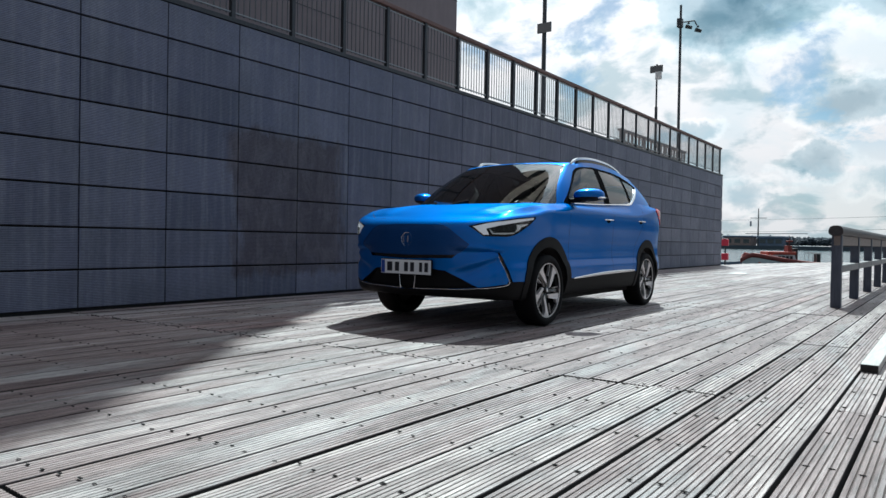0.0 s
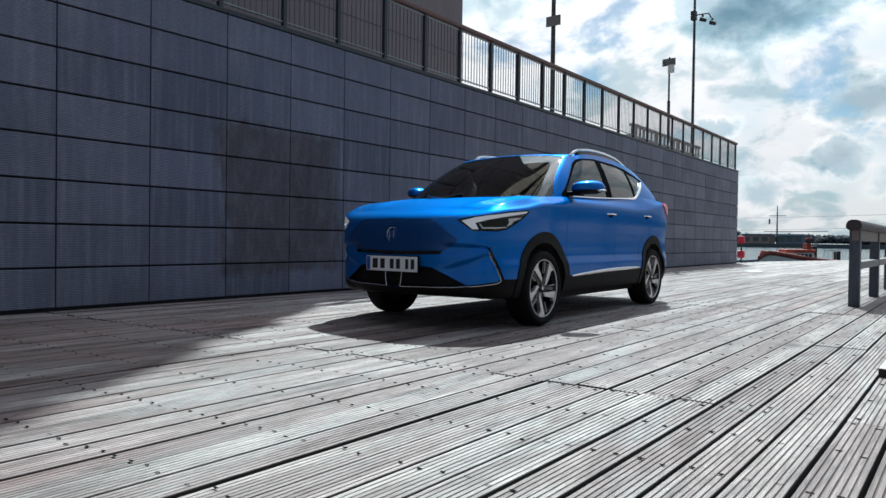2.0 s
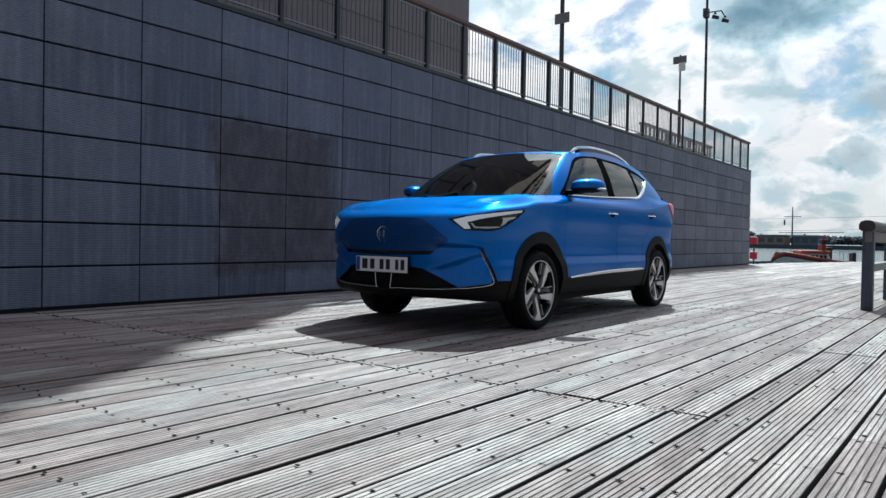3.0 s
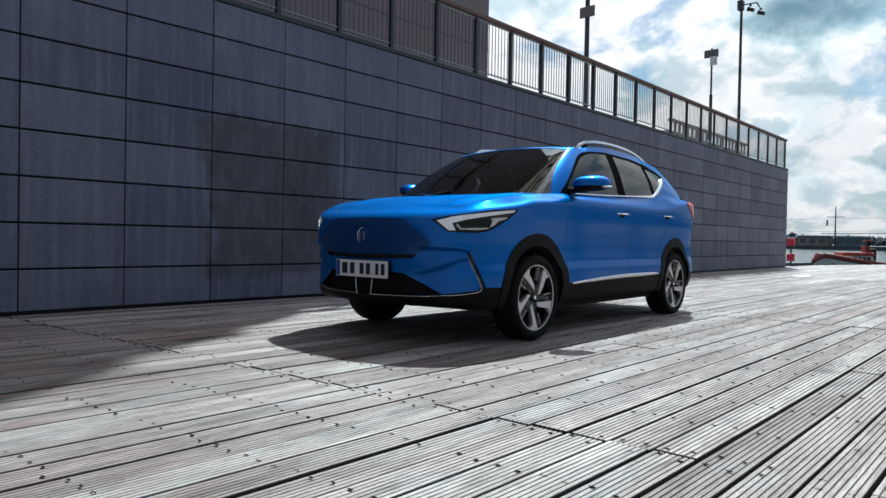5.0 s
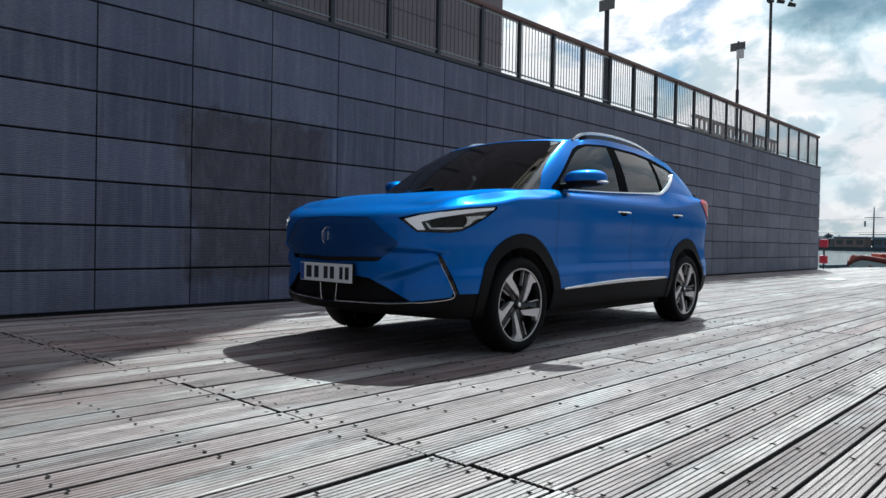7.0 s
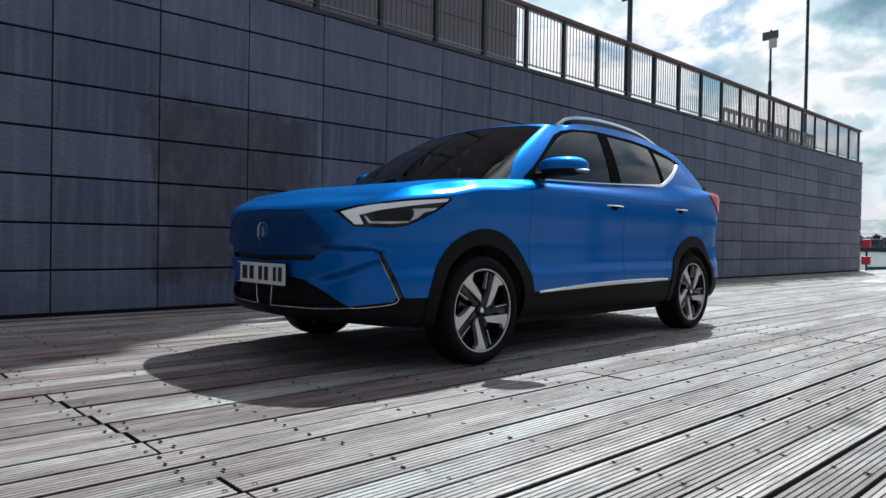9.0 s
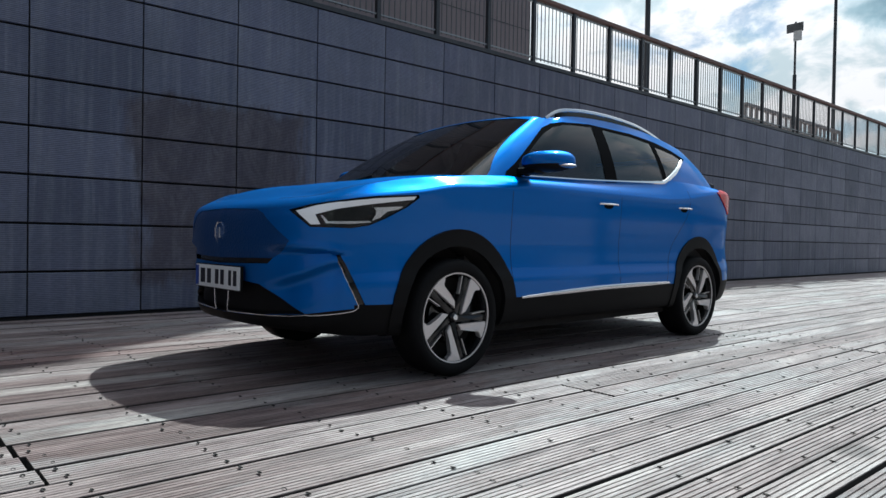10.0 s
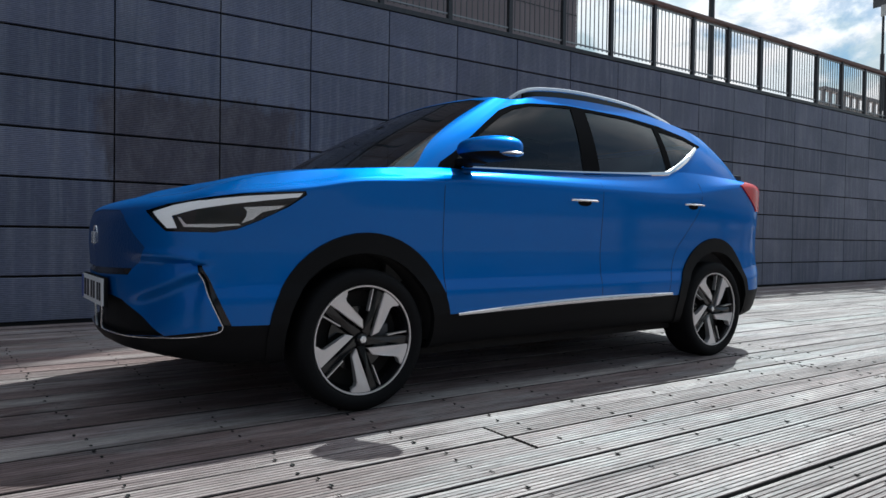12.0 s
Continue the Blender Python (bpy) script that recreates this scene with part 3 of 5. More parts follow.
    for i in range(4):
        part("table_board", box(-0.34 + i * 0.175, -0.95, 0.70, -0.18 + i * 0.175, 0.95, 0.74, 0.006), M_GREYWOOD, t)
    for s in (-1, 1):
        for i in range(2):
            part("seat_board", box(s * 0.72 - 0.13 + i * 0.14, -0.95, 0.42, s * 0.72 - 0.01 + i * 0.14, 0.95, 0.455, 0.006), M_GREYWOOD, t)
        for e in (-0.7, 0.7):
            part("leg", add_tube(bmesh.new(), (s * 0.62, e, 0), (s * 0.18, e, 0.70), 0.05, None, 4), M_GREYWOOD, t)
    for e in (-0.7, 0.7):
        part("crossbar", box(-0.85, e + 0.05, 0.34, 0.85, e + 0.1, 0.42, 0.005), M_GREYWOOD, t)
    return t


pt = picnic_table()
pt.matrix_basis = pose(-8.85, 24.9, WALL_TOP + 0.01)


def slatted_bench(y0, y1):
    """A long bench seen from behind: a top board over wide upright slats, with the seat on its far side."""
    t = thing("terrace_bench", "pale weathered timber bench with an upright slatted back", "bench", "terrace benches", at=(-7.65, y0, WALL_TOP + 0.01))
    n = y1 - y0
    part("top_board", box(-0.06, 0, 0.665, 0.07, n, 0.735, 0.008), M_BENCH, t)
    part("seat", box(-0.50, 0.02, 0.40, -0.03, n - 0.02, 0.44, 0.006), M_BENCH, t)
    k = int(n / 0.27)
    for i in range(k + 1):
        y = 0.06 + (n - 0.12) * i / k
        part("back_slat", box(-0.015, y - 0.05, 0.0, 0.02, y + 0.05, 0.666, 0.004), M_BENCH, t)
    for y in (0.15, n / 2, n - 0.15):
        part("leg", box(-0.48, y - 0.04, 0.0, -0.40, y + 0.04, 0.401, 0.005), M_BENCH, t)
    return t


slatted_bench(18.75, 20.6)
slatted_bench(20.65, 22.5)
slatted_bench(22.55, 24.6)

# ---------------------------------------------------------------- quay fence
FENCE_X, FENCE_Y, FENCE_STEP = -1.165, 9.9, 1.92
fence = thing("quay_fence", "slate-grey timber quay fence with a dark rounded handrail", "fence", at=(FENCE_X, FENCE_Y, 0))
for i in range(8):
    part("post", box(-0.056, i * FENCE_STEP - 0.056, 0, 0.056, i * FENCE_STEP + 0.056, 0.90, 0.008), M_FENCE, fence)
bm = bmesh.new()
prof = [(-0.078, 0.91), (-0.078, 0.955), (-0.06, 0.99), (-0.025, 1.005), (0.025, 1.005), (0.06, 0.99), (0.078, 0.955), (0.078, 0.91), (0.05, 0.885), (-0.05, 0.885)]
ends = []
for y in (-0.16, 8 * FENCE_STEP):
    ends.append([bm.verts.new((x, y, z)) for x, z in prof])
for i in range(len(prof)):
    j = (i + 1) % len(prof)
    bm.faces.new((ends[0][i], ends[0][j], ends[1][j], ends[1][i]))
bm.faces.new(ends[0])
bm.faces.new(ends[1])
sharp(part("handrail", bm, M_DARKRAIL, fence, "thick rounded dark brown handrail"), 50)
part("rail_beam", box(-0.03, -0.06, 0.765, 0.04, 8 * FENCE_STEP - 0.1, 0.884, 0.006), M_HANDRAIL_BEAM, fence, "brown beam under the handrail")
part("midrail", box(-0.055, -0.05, 0.43, 0.055, 8 * FENCE_STEP, 0.52, 0.012), M_GREYWOOD, fence, "pale grey middle rail")

# ---------------------------------------------------------------- lifebuoy station by the wall's end
buoy = thing("lifebuoy_post", "slim post with two red rescue boxes at the wall end", "rescue post", at=(-6.93, 27.4, -0.05))
sharp(part("post", tube((0, 0, -0.02), (0, 0, 1.0), 0.03), M_STEEL, buoy))
part("rescue_box", box(-0.12, -0.10, 0.76, 0.12, 0.04, 1.02, 0.02), M_RED, buoy, "red box")
part("rescue_box", box(-0.12, -0.10, 0.22, 0.12, 0.04, 0.48, 0.02), M_RED, buoy, "red box")

# ---------------------------------------------------------------- across the water
tagged(part("far_shore", box(-900, 420, WATER_Z - 1, 700, 900, WATER_Z + 2.2), M_TREES), "low dark far bank across the harbour", "shore", kind="structure")
rng = random.Random(7)


def lathe_z(profile, seg=20):
    """Turns (radius, z) points about the upright axis."""
    bm, rings = bmesh.new(), []
    for r, z in profile:
        rings.append([bm.verts.new((r * math.cos(a * 2 * math.pi / seg), r * math.sin(a * 2 * math.pi / seg), z)) for a in range(seg)])
    for a, b in zip(rings, rings[1:]):
        for i in range(seg):
            bm.faces.new((a[i], a[(i + 1) % seg], b[(i + 1) % seg], b[i]))
    bm.faces.new(rings[0])
    bm.faces.new(rings[-1])
    return bm


def far_house(x, y, w, d, h, roof, wallmat, label):
    t = thing("far_building", label, "building", "buildings across the harbour", at=(x, y, WATER_Z + 2.0))
    part("wall", box(-w / 2, -d / 2, 0, w / 2, d / 2, h), wallmat, t)
    part("roof", box(-w / 2 - 0.8, -d / 2 - 0.8, h, w / 2 + 0.8, d / 2 + 0.8, h + roof, 0.4), M_FARROOF, t)
    n = max(3, int(w / 9))
    for j in range(max(1, int(h / 5))):
        for i in range(n):
            xx = -w / 2 + w * (i + 0.5) / n
            part("window", box(xx - 1.6, -d / 2 - 0.15, 1.6 + j * 5, xx + 1.6, -d / 2 + 0.1, 4.0 + j * 5), M_FARGLASS, t)
    return t


def tree_mass(name, x0, x1, y, h, n, label):
    """A row of far tree crowns: many small uneven clumps over short trunks."""
    verts, faces = [], []
    for i in range(n):
        cx, hh = rng.uniform(x0, x1), h * rng.uniform(0.55, 1.0)
        cy = y + rng.uniform(-12, 12)
        for j in range(16):
            a, r = rng.uniform(0, 6.3), hh * rng.uniform(0.05, 0.42)
            px, py, pz = cx + r * math.cos(a), cy + r * math.sin(a), WATER_Z + 2 + hh * rng.uniform(0.3, 0.92)
            s = hh * rng.uniform(0.14, 0.26)
            o = len(verts)
            for dx, dy, dz in ((1, 0, 0), (-1, 0, 0), (0, 1, 0), (0, -1, 0), (0, 0, 1), (0, 0, -1)):
                q = s * rng.uniform(0.7, 1.3)
                verts.append((px + dx * q, py + dy * q, pz + dz * q * 0.8))
            for a1, b1, c1 in ((0, 2, 4), (2, 1, 4), (1, 3, 4), (3, 0, 4), (2, 0, 5), (1, 2, 5), (3, 1, 5), (0, 3, 5)):
                faces.append((o + a1, o + b1, o + c1))
    me = mesh_of(name, verts, faces)
    me.materials.append(M_TREES)
    return tagged(new(name, me), label, "trees", kind="stuff")


far_house(-103.5, 440, 15, 14, 5.0, 1.0, M_FARBRICK, "low red-brown harbour building across the water")
far_house(-125, 450, 22, 14, 4.2, 0.8, M_FARWALL, "long grey harbour building across the water")
far_house(-85, 440, 13, 16, 4.4, 1.5, M_FARROOF, "dark blue-grey shed with a flat overhanging roof")
far_house(-40, 470, 30, 14, 4.0, 1.0, M_FARWALL, "low grey waterside building across the harbour")
far_house(20, 480, 50, 14, 5.0, 1.0, M_FARBRICK, "long brick waterside building across the harbour")
# added out of view: a quay and building that darken the car's side reflections
tagged(part("far_quay", box(24, -80, WATER_Z - 1, 140, 150, WATER_Z + 2.01), M_CONCRETE), "plain unseen stone quay added across the basin", "quay", kind="structure")
far_house(33, 12, 70, 14, 7.5, 1.2, M_FARWALL, "long grey unseen building added across the basin to darken reflections").matrix_basis = pose(33, 12, WATER_Z + 2.0, 0, 0, -90)
tree_mass("far_trees", -120, -76, 458, 6.2, 60, "dark rounded trees on the far bank")
tree_mass("far_trees", -80, 60, 455, 5.6, 900, "dark rounded trees on the far bank")
tree_mass("far_trees", 60, 420, 480, 7, 400, "dark rounded trees on the far bank")
tree_mass("far_trees", -420, -110, 480, 8, 130, "dark rounded trees on the far bank")

# tall mast on the far bank, with its yard
fm = thing("harbour_mast", "tall slim signal mast with a crossyard on the far bank", "mast", at=(-91.8, 432, WATER_Z + 2))
part("pole", tube((0, 0, 0), (0, 0, 22), 0.5, 0.25), M_STEEL, fm)
part("yard", tube((-4.5, 0, 16.4), (4.5, 0, 16.4), 0.22), M_STEEL, fm)
part("yard", tube((-7, 0, 7.2), (26, 0, 7.4), 0.2), M_STEEL, fm)
part("pennant", add_box(bmesh.new(), -4.6, -0.1, 11.5, -3.7, 0.1, 14.6, 0.05), M_FARROOF, fm)
# overhead wires across the harbour
for z0, z1 in ((16.0, 21.0), (8.7, 14.4)):
    bm = bmesh.new()
    pts = [(-160 + 20 * i, 430, z0 - 2.5 + (z1 - z0) * i / 9 + 0.05 * (i - 6) ** 2) for i in range(15)]
    for a, b in zip(pts, pts[1:]):
        add_tube(bm, a, b, 0.11, None, 5)
    wire = part("overhead_wire", bm, M_STEEL)
    wire.parent = fm
    wire.matrix_parent_inverse = Matrix.Translation(fm.location).inverted()


# ---------------------------------------------------------------- rescue boat
M_RIM = mat("dark_red_rubber_rim", (0.22, 0.035, 0.025), 0.55, build=grain_tex((0.16, 0.025, 0.02), (0.28, 0.05, 0.035), size=5))


def boat():
    t = thing("rescue_boat", "orange-red and white rescue boat moored beside the quay", "boat", at=(-10.1, 52.0, WATER_Z))
    n, rings, bm = 22, [], bmesh.new()
    prof = [(0.0, -0.3), (0.55, -0.2), (0.85, 0.35), (0.95, 0.95), (1.0, 1.35)]
    for i in range(n):
        s = i / (n - 1)
        wide = 1.55 * (1 - 0.97 * max(0, (0.42 - s) / 0.42) ** 3.6) * (1 - 0.12 * s)
        rise = 0.75 * (1 - s) ** 1.4 - 0.2 - 0.55 * max(0, (0.13 - s) / 0.13) ** 2
        ring = [bm.verts.new((-4.2 + 9.5 * s + 1.1 * (1.35 - z) * (1 - s) ** 3, sgn * wide * w, z + rise)) for sgn in (-1, 1) for w, z in (prof if sgn > 0 else prof[::-1])]
        rings.append(ring)
    for a, b in zip(rings, rings[1:]):
        for i in range(len(a) - 1):
            bm.faces.new((a[i], a[i + 1], b[i + 1], b[i]))
    bm.faces.new(rings[-1])
    bmesh.ops.remove_doubles(bm, verts=bm.verts, dist=0.01)
    sharp(part("hull", bm, M_WHITE, t, "white hull"), 50)
    for sgn in (-1, 1):
        bm, rr = bmesh.new(), []
        for i in range(n):
            s = i / (n - 1)
            wide = 1.55 * (1 - 0.97 * max(0, (0.42 - s) / 0.42) ** 3.6) * (1 - 0.12 * s)
            rise = 0.75 * (1 - s) ** 1.4 - 0.2 - 0.55 * max(0, (0.13 - s) / 0.13) ** 2
            rr.append([bm.verts.new((-4.25 + 9.5 * s, sgn * wide + 0.17 * math.cos(k * math.pi / 4), 1.40 + rise + 0.17 * math.sin(k * math.pi / 4))) for k in range(8)])
        for a, b in zip(rr, rr[1:]):
            for k in range(8):
                bm.faces.new((a[k], a[(k + 1) % 8], b[(k + 1) % 8], b[k]))
        bm.faces.new(rr[-1])
        sharp(part("fender_tube", bm, M_RIM, t, "orange-red fender tube"), 50)
    part("deck", box(-2.6, -1.2, 1.25, 5.2, 1.2, 1.32), M_ORANGE, t)
    bm = bmesh.new()
    lo = [bm.verts.new(p) for p in ((-1.2, -0.85, 1.3), (2.4, -0.85, 1.3), (2.4, 0.85, 1.3), (-1.2, 0.85, 1.3))]
    hi = [bm.verts.new(p) for p in ((-0.6, -0.7, 1.9), (2.2, -0.7, 1.9), (2.2, 0.7, 1.9), (-0.6, 0.7, 1.9))]
    bm.faces.new(hi)
    for i in range(4):
        bm.faces.new((lo[i], lo[(i + 1) % 4], hi[(i + 1) % 4], hi[i]))
    part("cabin", bm, M_WHITE, t, "white cabin side")
    part("canopy", box(-1.3, -0.95, 1.88, 2.3, 0.95, 2.1, 0.09), M_ORANGE, t, "orange canopy")
    for i in range(4):
        part("cabin_window", box(0.1 + 0.5 * i, -0.85, 1.5, 0.38 + 0.5 * i, -0.74, 1.78), M_BLACK, t)
    part("console", box(1.5, -0.45, 1.3, 2.0, 0.45, 2.55, 0.05), M_RIM, t)
    part("console_seat", box(2.3, -0.4, 1.3, 2.8, 0.4, 2.35, 0.06), M_BLACK, t)
    part("radar_mast", tube((1.9, 0, 2.6), (1.9, 0, 3.1), 0.05, 0.03), M_RIM, t)
    part("radar", box(1.6, -0.3, 2.8, 2.2, 0.3, 2.92, 0.03), M_RIM, t)
    for i in range(5):
        x = 3.2 + 0.5 * i
        part("stanchion", tube((x, -1.15, 1.4), (x, -1.15, 2.05), 0.025, None, 8), M_GALV, t)
    part("stern_rail", tube((3.2, -1.15, 2.05), (5.2, -1.15, 2.05), 0.025, None, 8), M_GALV, t)
    part("outboard_motor", box(5.2, -0.3, 0.8, 5.8, 0.3, 2.0, 0.1), M_BLACK, t)
    return t


boat().matrix_basis = pose(-9.95, 52.0, WATER_Z - 0.05, 0, 0, 38) @ Matrix.Diagonal((0.55, 0.6, 0.95, 1))


def dinghy():
    """A small open boat: a pointed, lofted hull with a thwart."""
    t = thing("dinghy", "small dark open boat lying off the quay", "boat")
    bm, rings = bmesh.new(), []
    for i in range(9):
        s = i / 8
        wide, rise = 0.62 * (1 - (1 - s) ** 2.5) + 0.02, 0.25 * (1 - s) ** 2
        rings.append([bm.verts.new((-1.6 + 3.2 * s, a * wide, z + rise)) for a, z in ((-1, 0.5), (-0.8, 0.1), (0, -0.1), (0.8, 0.1), (1, 0.5), (0.9, 0.5), (0, 0.12), (-0.9, 0.5))])
    for a, b in zip(rings, rings[1:]):
        for k in range(8):
            bm.faces.new((a[k], a[(k + 1) % 8], b[(k + 1) % 8], b[k]))
    bm.faces.new(rings[0])
    bm.faces.new(rings[-1])
    part("hull", bm, M_FARROOF, t)
    part("thwart", box(0.1, -0.5, 0.36, 0.35, 0.5, 0.4), M_GREYWOOD, t)
    return t


dinghy().matrix_basis = pose(-17.0, 70.0, WATER_Z + 0.15, 0, 0, 170)
for x, y in ((-14.8, 60), (-10.2, 95), (6.0, 80)):
    b = thing("mooring_buoy", "dark floating mooring buoy on the water", "buoy", "harbour buoys", at=(x, y, WATER_Z))
    sharp(part("float", lathe_z([(0.02, 0.5), (0.35, 0.42), (0.5, 0.1), (0.45, -0.2), (0.1, -0.3)]), M_BLACK, b), 60)

# a thin white plate paints in a sunlit, shining patch of deck
tagged(part("cover_plate", box(-4.66, 18.75, 0.0, -4.28, 19.4, 0.012, 0.003), M_WHITE), "bright sunlit patch on the deck, put in as a flat white plate", "cover plate")

# ---------------------------------------------------------------- car materials
def paint_tex(n, l, b):
    v = coords(n, l)
    flake = tex_noise(n, l, v, 900, 2, 0.5)
    dust = tex_noise(n, l, v, 3.0, 5, 0.6)
    film = tex_noise(n, l, coords(n, l, (1, 1, 2.5)), 14.0, 5, 0.65)
    col = mix(n, l, flake, (0.0, 0.116, 0.44), (0.0, 0.170, 0.595))
    col = mix(n, l, nmath(n, l, "MULTIPLY", film, 0.02), col, (0.16, 0.22, 0.26))
    l.new(col, b.inputs["Base Color"])
    l.new(nmath(n, l, "ADD", 0.45, nmath(n, l, "MULTIPLY", dust, 0.08)), b.inputs["Roughness"])
    l.new(nmath(n, l, "ADD", 0.075, nmath(n, l, "MULTIPLY", film, 0.06)), b.inputs["Coat Roughness"])


M_PAINT = mat("blue_metallic_paint", (0.0, 0.14, 0.55), 0.42, 0.72, build=paint_tex, Coat_Weight=0.5, Specular_IOR_Level=0.0, Specular_Tint=(0.0, 0.56, 0.66, 1))


def grille_tex(n, l, b):
    v = coords(n, l, (1, 1, 1))
    w = n.new("ShaderNodeTexVoronoi")
    w.inputs["Scale"].default_value = 85.0
    l.new(v, w.inputs["Vector"])
    bump(n, l, b, w.outputs["Distance"], 0.5, 0.003)


M_GRILLE = mat("blue_closed_grille", (0.0, 0.06, 0.225), 0.42, 0.55, build=grille_tex, Coat_Weight=0.3, Coat_Roughness=0.15)
M_PLASTIC = mat("black_textured_plastic", (0.01, 0.01, 0.011), 0.6, build=grain_tex((0.004, 0.004, 0.0045), (0.008, 0.008, 0.009), size=300, strength=0.15), Specular_IOR_Level=0.15)
M_TRIMBLACK = mat("matt_black_trim", (0.012, 0.012, 0.013), 0.5, Specular_IOR_Level=0.0)
M_GLOSS = mat("gloss_black", (0.008, 0.008, 0.009), 0.12)
M_CHROME = mat("chrome", (0.82, 0.83, 0.84), 0.12, 1.0)
M_SATIN = mat("satin_silver", (0.74, 0.75, 0.77), 0.24, 0.95)
M_MACHINED = mat("machined_alloy", (0.72, 0.69, 0.69), 0.36, 0.7)
M_TYRE = mat("tyre_rubber", (0.018, 0.018, 0.019), 0.75, build=grain_tex((0.005, 0.005, 0.0055), (0.010, 0.010, 0.011), size=120, strength=0.3), Specular_IOR_Level=0.15)
M_DRL = mat("white_light_guide", (0.8, 0.82, 0.84), 0.25, Emission_Color=(0.95, 0.97, 1.0, 1), Emission_Strength=0.12)
M_TAIL = mat("red_lamp_lens", (0.6, 0.004, 0.01), 0.2, Specular_IOR_Level=0.25)
M_SEAT = mat("dark_seat_fabric", (0.03, 0.03, 0.033), 0.85, build=grain_tex((0.02, 0.02, 0.022), (0.045, 0.045, 0.05), size=200))
M_DASH = mat("grey_dashboard", (0.07, 0.068, 0.066), 0.7, build=grain_tex((0.055, 0.053, 0.052), (0.085, 0.083, 0.08), size=150))
M_PLATE = mat("plate_white", (0.75, 0.76, 0.77), 0.35)
M_PLATEBLUE = mat("plate_blue", (0.02, 0.06, 0.3), 0.4)
M_INK = mat("plate_ink", (0.012, 0.012, 0.02), 0.5)


def glass_mat(name, tint, gloss=0.02, ior=1.6):
    """A thin pane: tinted, clear, with a mirror sheen that grows towards grazing."""
    m = bpy.data.materials.new(name)
    m.use_nodes = True
    n, l = m.node_tree.nodes, m.node_tree.links
    n.clear()
    out, mx, fr = n.new("ShaderNodeOutputMaterial"), n.new("ShaderNodeMixShader"), n.new("ShaderNodeFresnel")
    tr, gl = n.new("ShaderNodeBsdfTransparent"), n.new("ShaderNodeBsdfGlossy")
    fr.inputs["IOR"].default_value = ior
    tr.inputs["Color"].default_value = (*tint, 1)
    gl.inputs["Roughness"].default_value = gloss
    l.new(fr.outputs[0], mx.inputs[0])
    l.new(tr.outputs[0], mx.inputs[1])
    l.new(gl.outputs[0], mx.inputs[2])
    l.new(mx.outputs[0], out.inputs[0])
    return m


M_GLASS = glass_mat("tinted_glass", (0.27, 0.31, 0.33), 0.02, 1.52)
M_PRIVACY = glass_mat("dark_tinted_glass", (0.25, 0.29, 0.31), 0.02, 1.62)
M_SCREEN = glass_mat("windscreen_glass", (0.55, 0.58, 0.56), 0.015, 2.15)
M_LENS = glass_mat("clear_lamp_lens", (0.92, 0.93, 0.94), 0.02, 1.13)


# ---------------------------------------------------------------- car: curves and skins
def smooth_curve(xs, ys, x):
    """Monotone cubic through the points."""
    xs, ys, x = np.asarray(xs, float), np.asarray(ys, float), np.asarray(x, float)
    h, d = np.diff(xs), np.diff(ys) / np.diff(xs)
    m = np.zeros(len(xs))
    m[0], m[-1] = d[0], d[-1]
    for i in range(1, len(xs) - 1):
        if d[i - 1] * d[i] > 0:
            w1, w2 = 2 * h[i] + h[i - 1], h[i] + 2 * h[i - 1]
            m[i] = (w1 + w2) / (w1 / d[i - 1] + w2 / d[i])
    x = np.clip(x, xs[0], xs[-1])
    i = np.clip(np.searchsorted(xs, x) - 1, 0, len(xs) - 2)
    t = (x - xs[i]) / h[i]
    return ((2 * t**3 - 3 * t**2 + 1) * ys[i] + (t**3 - 2 * t**2 + t) * h[i] * m[i] + (-2 * t**3 + 3 * t**2) * ys[i + 1] + (t**3 - t**2) * h[i] * m[i + 1])


def spline(points, count):
    """A Catmull-Rom curve through the points, at even steps of its length."""
    p = np.asarray(points, float)
    q = np.vstack([2 * p[0] - p[1], p, 2 * p[-1] - p[-2]])
    fine = []
    for i in range(1, len(q) - 2):
        t = np.linspace(0, 1, 24, endpoint=False)[:, None]
        a, b, c, d = q[i - 1], q[i], q[i + 1], q[i + 2]
        fine.append(0.5 * (2 * b + (c - a) * t + (2 * a - 5 * b + 4 * c - d) * t**2 + (3 * b - a - 3 * c + d) * t**3))
    fine = np.vstack(fine + [p[-1:]])
    s = np.concatenate([[0], np.cumsum(np.linalg.norm(np.diff(fine, axis=0), axis=1))])
    w = np.linspace(0, s[-1], count)
    return np.stack([np.interp(w, s, fine[:, k]) for k in range(fine.shape[1])], 1)


def skin(grid):
    """A bmesh of quads over a grid (rows, columns, 3), facing outwards for rows that rise and columns that go from nose to tail at x > 0."""
    bm = bmesh.new()
    rows, cols = grid.shape[:2]
    v = [[bm.verts.new(grid[r, c]) for c in range(cols)] for r in range(rows)]
    for r in range(rows - 1):
        for c in range(cols - 1):
            try:
                bm.faces.new((v[r][c], v[r][c + 1], v[r + 1][c + 1], v[r + 1][c]))
            except ValueError:
                pass
    bmesh.ops.remove_doubles(bm, verts=bm.verts, dist=0.0004)
    bm.normal_update()
    return bm


def crease_z(y):
    return smooth_curve([-1, -0.6, -0.31, -0.03, 0.4, 0.78, 1.6, 2.0, 2.3, 2.6, 2.9, 3.4], [0.925, 0.945, 0.975, 1.02, 1.04, 1.048, 1.05, 1.052, 1.068, 1.105, 1.135, 1.14], y)


def belt_z(y):
    return smooth_curve([-1, -0.6, -0.3, 0, 0.35, 0.83, 1.23, 1.69, 2.0, 2.3, 2.9, 3.4], [0.945, 1.0, 1.048, 1.08, 1.108, 1.131, 1.147, 1.170, 1.188, 1.215, 1.20, 1.18], y)


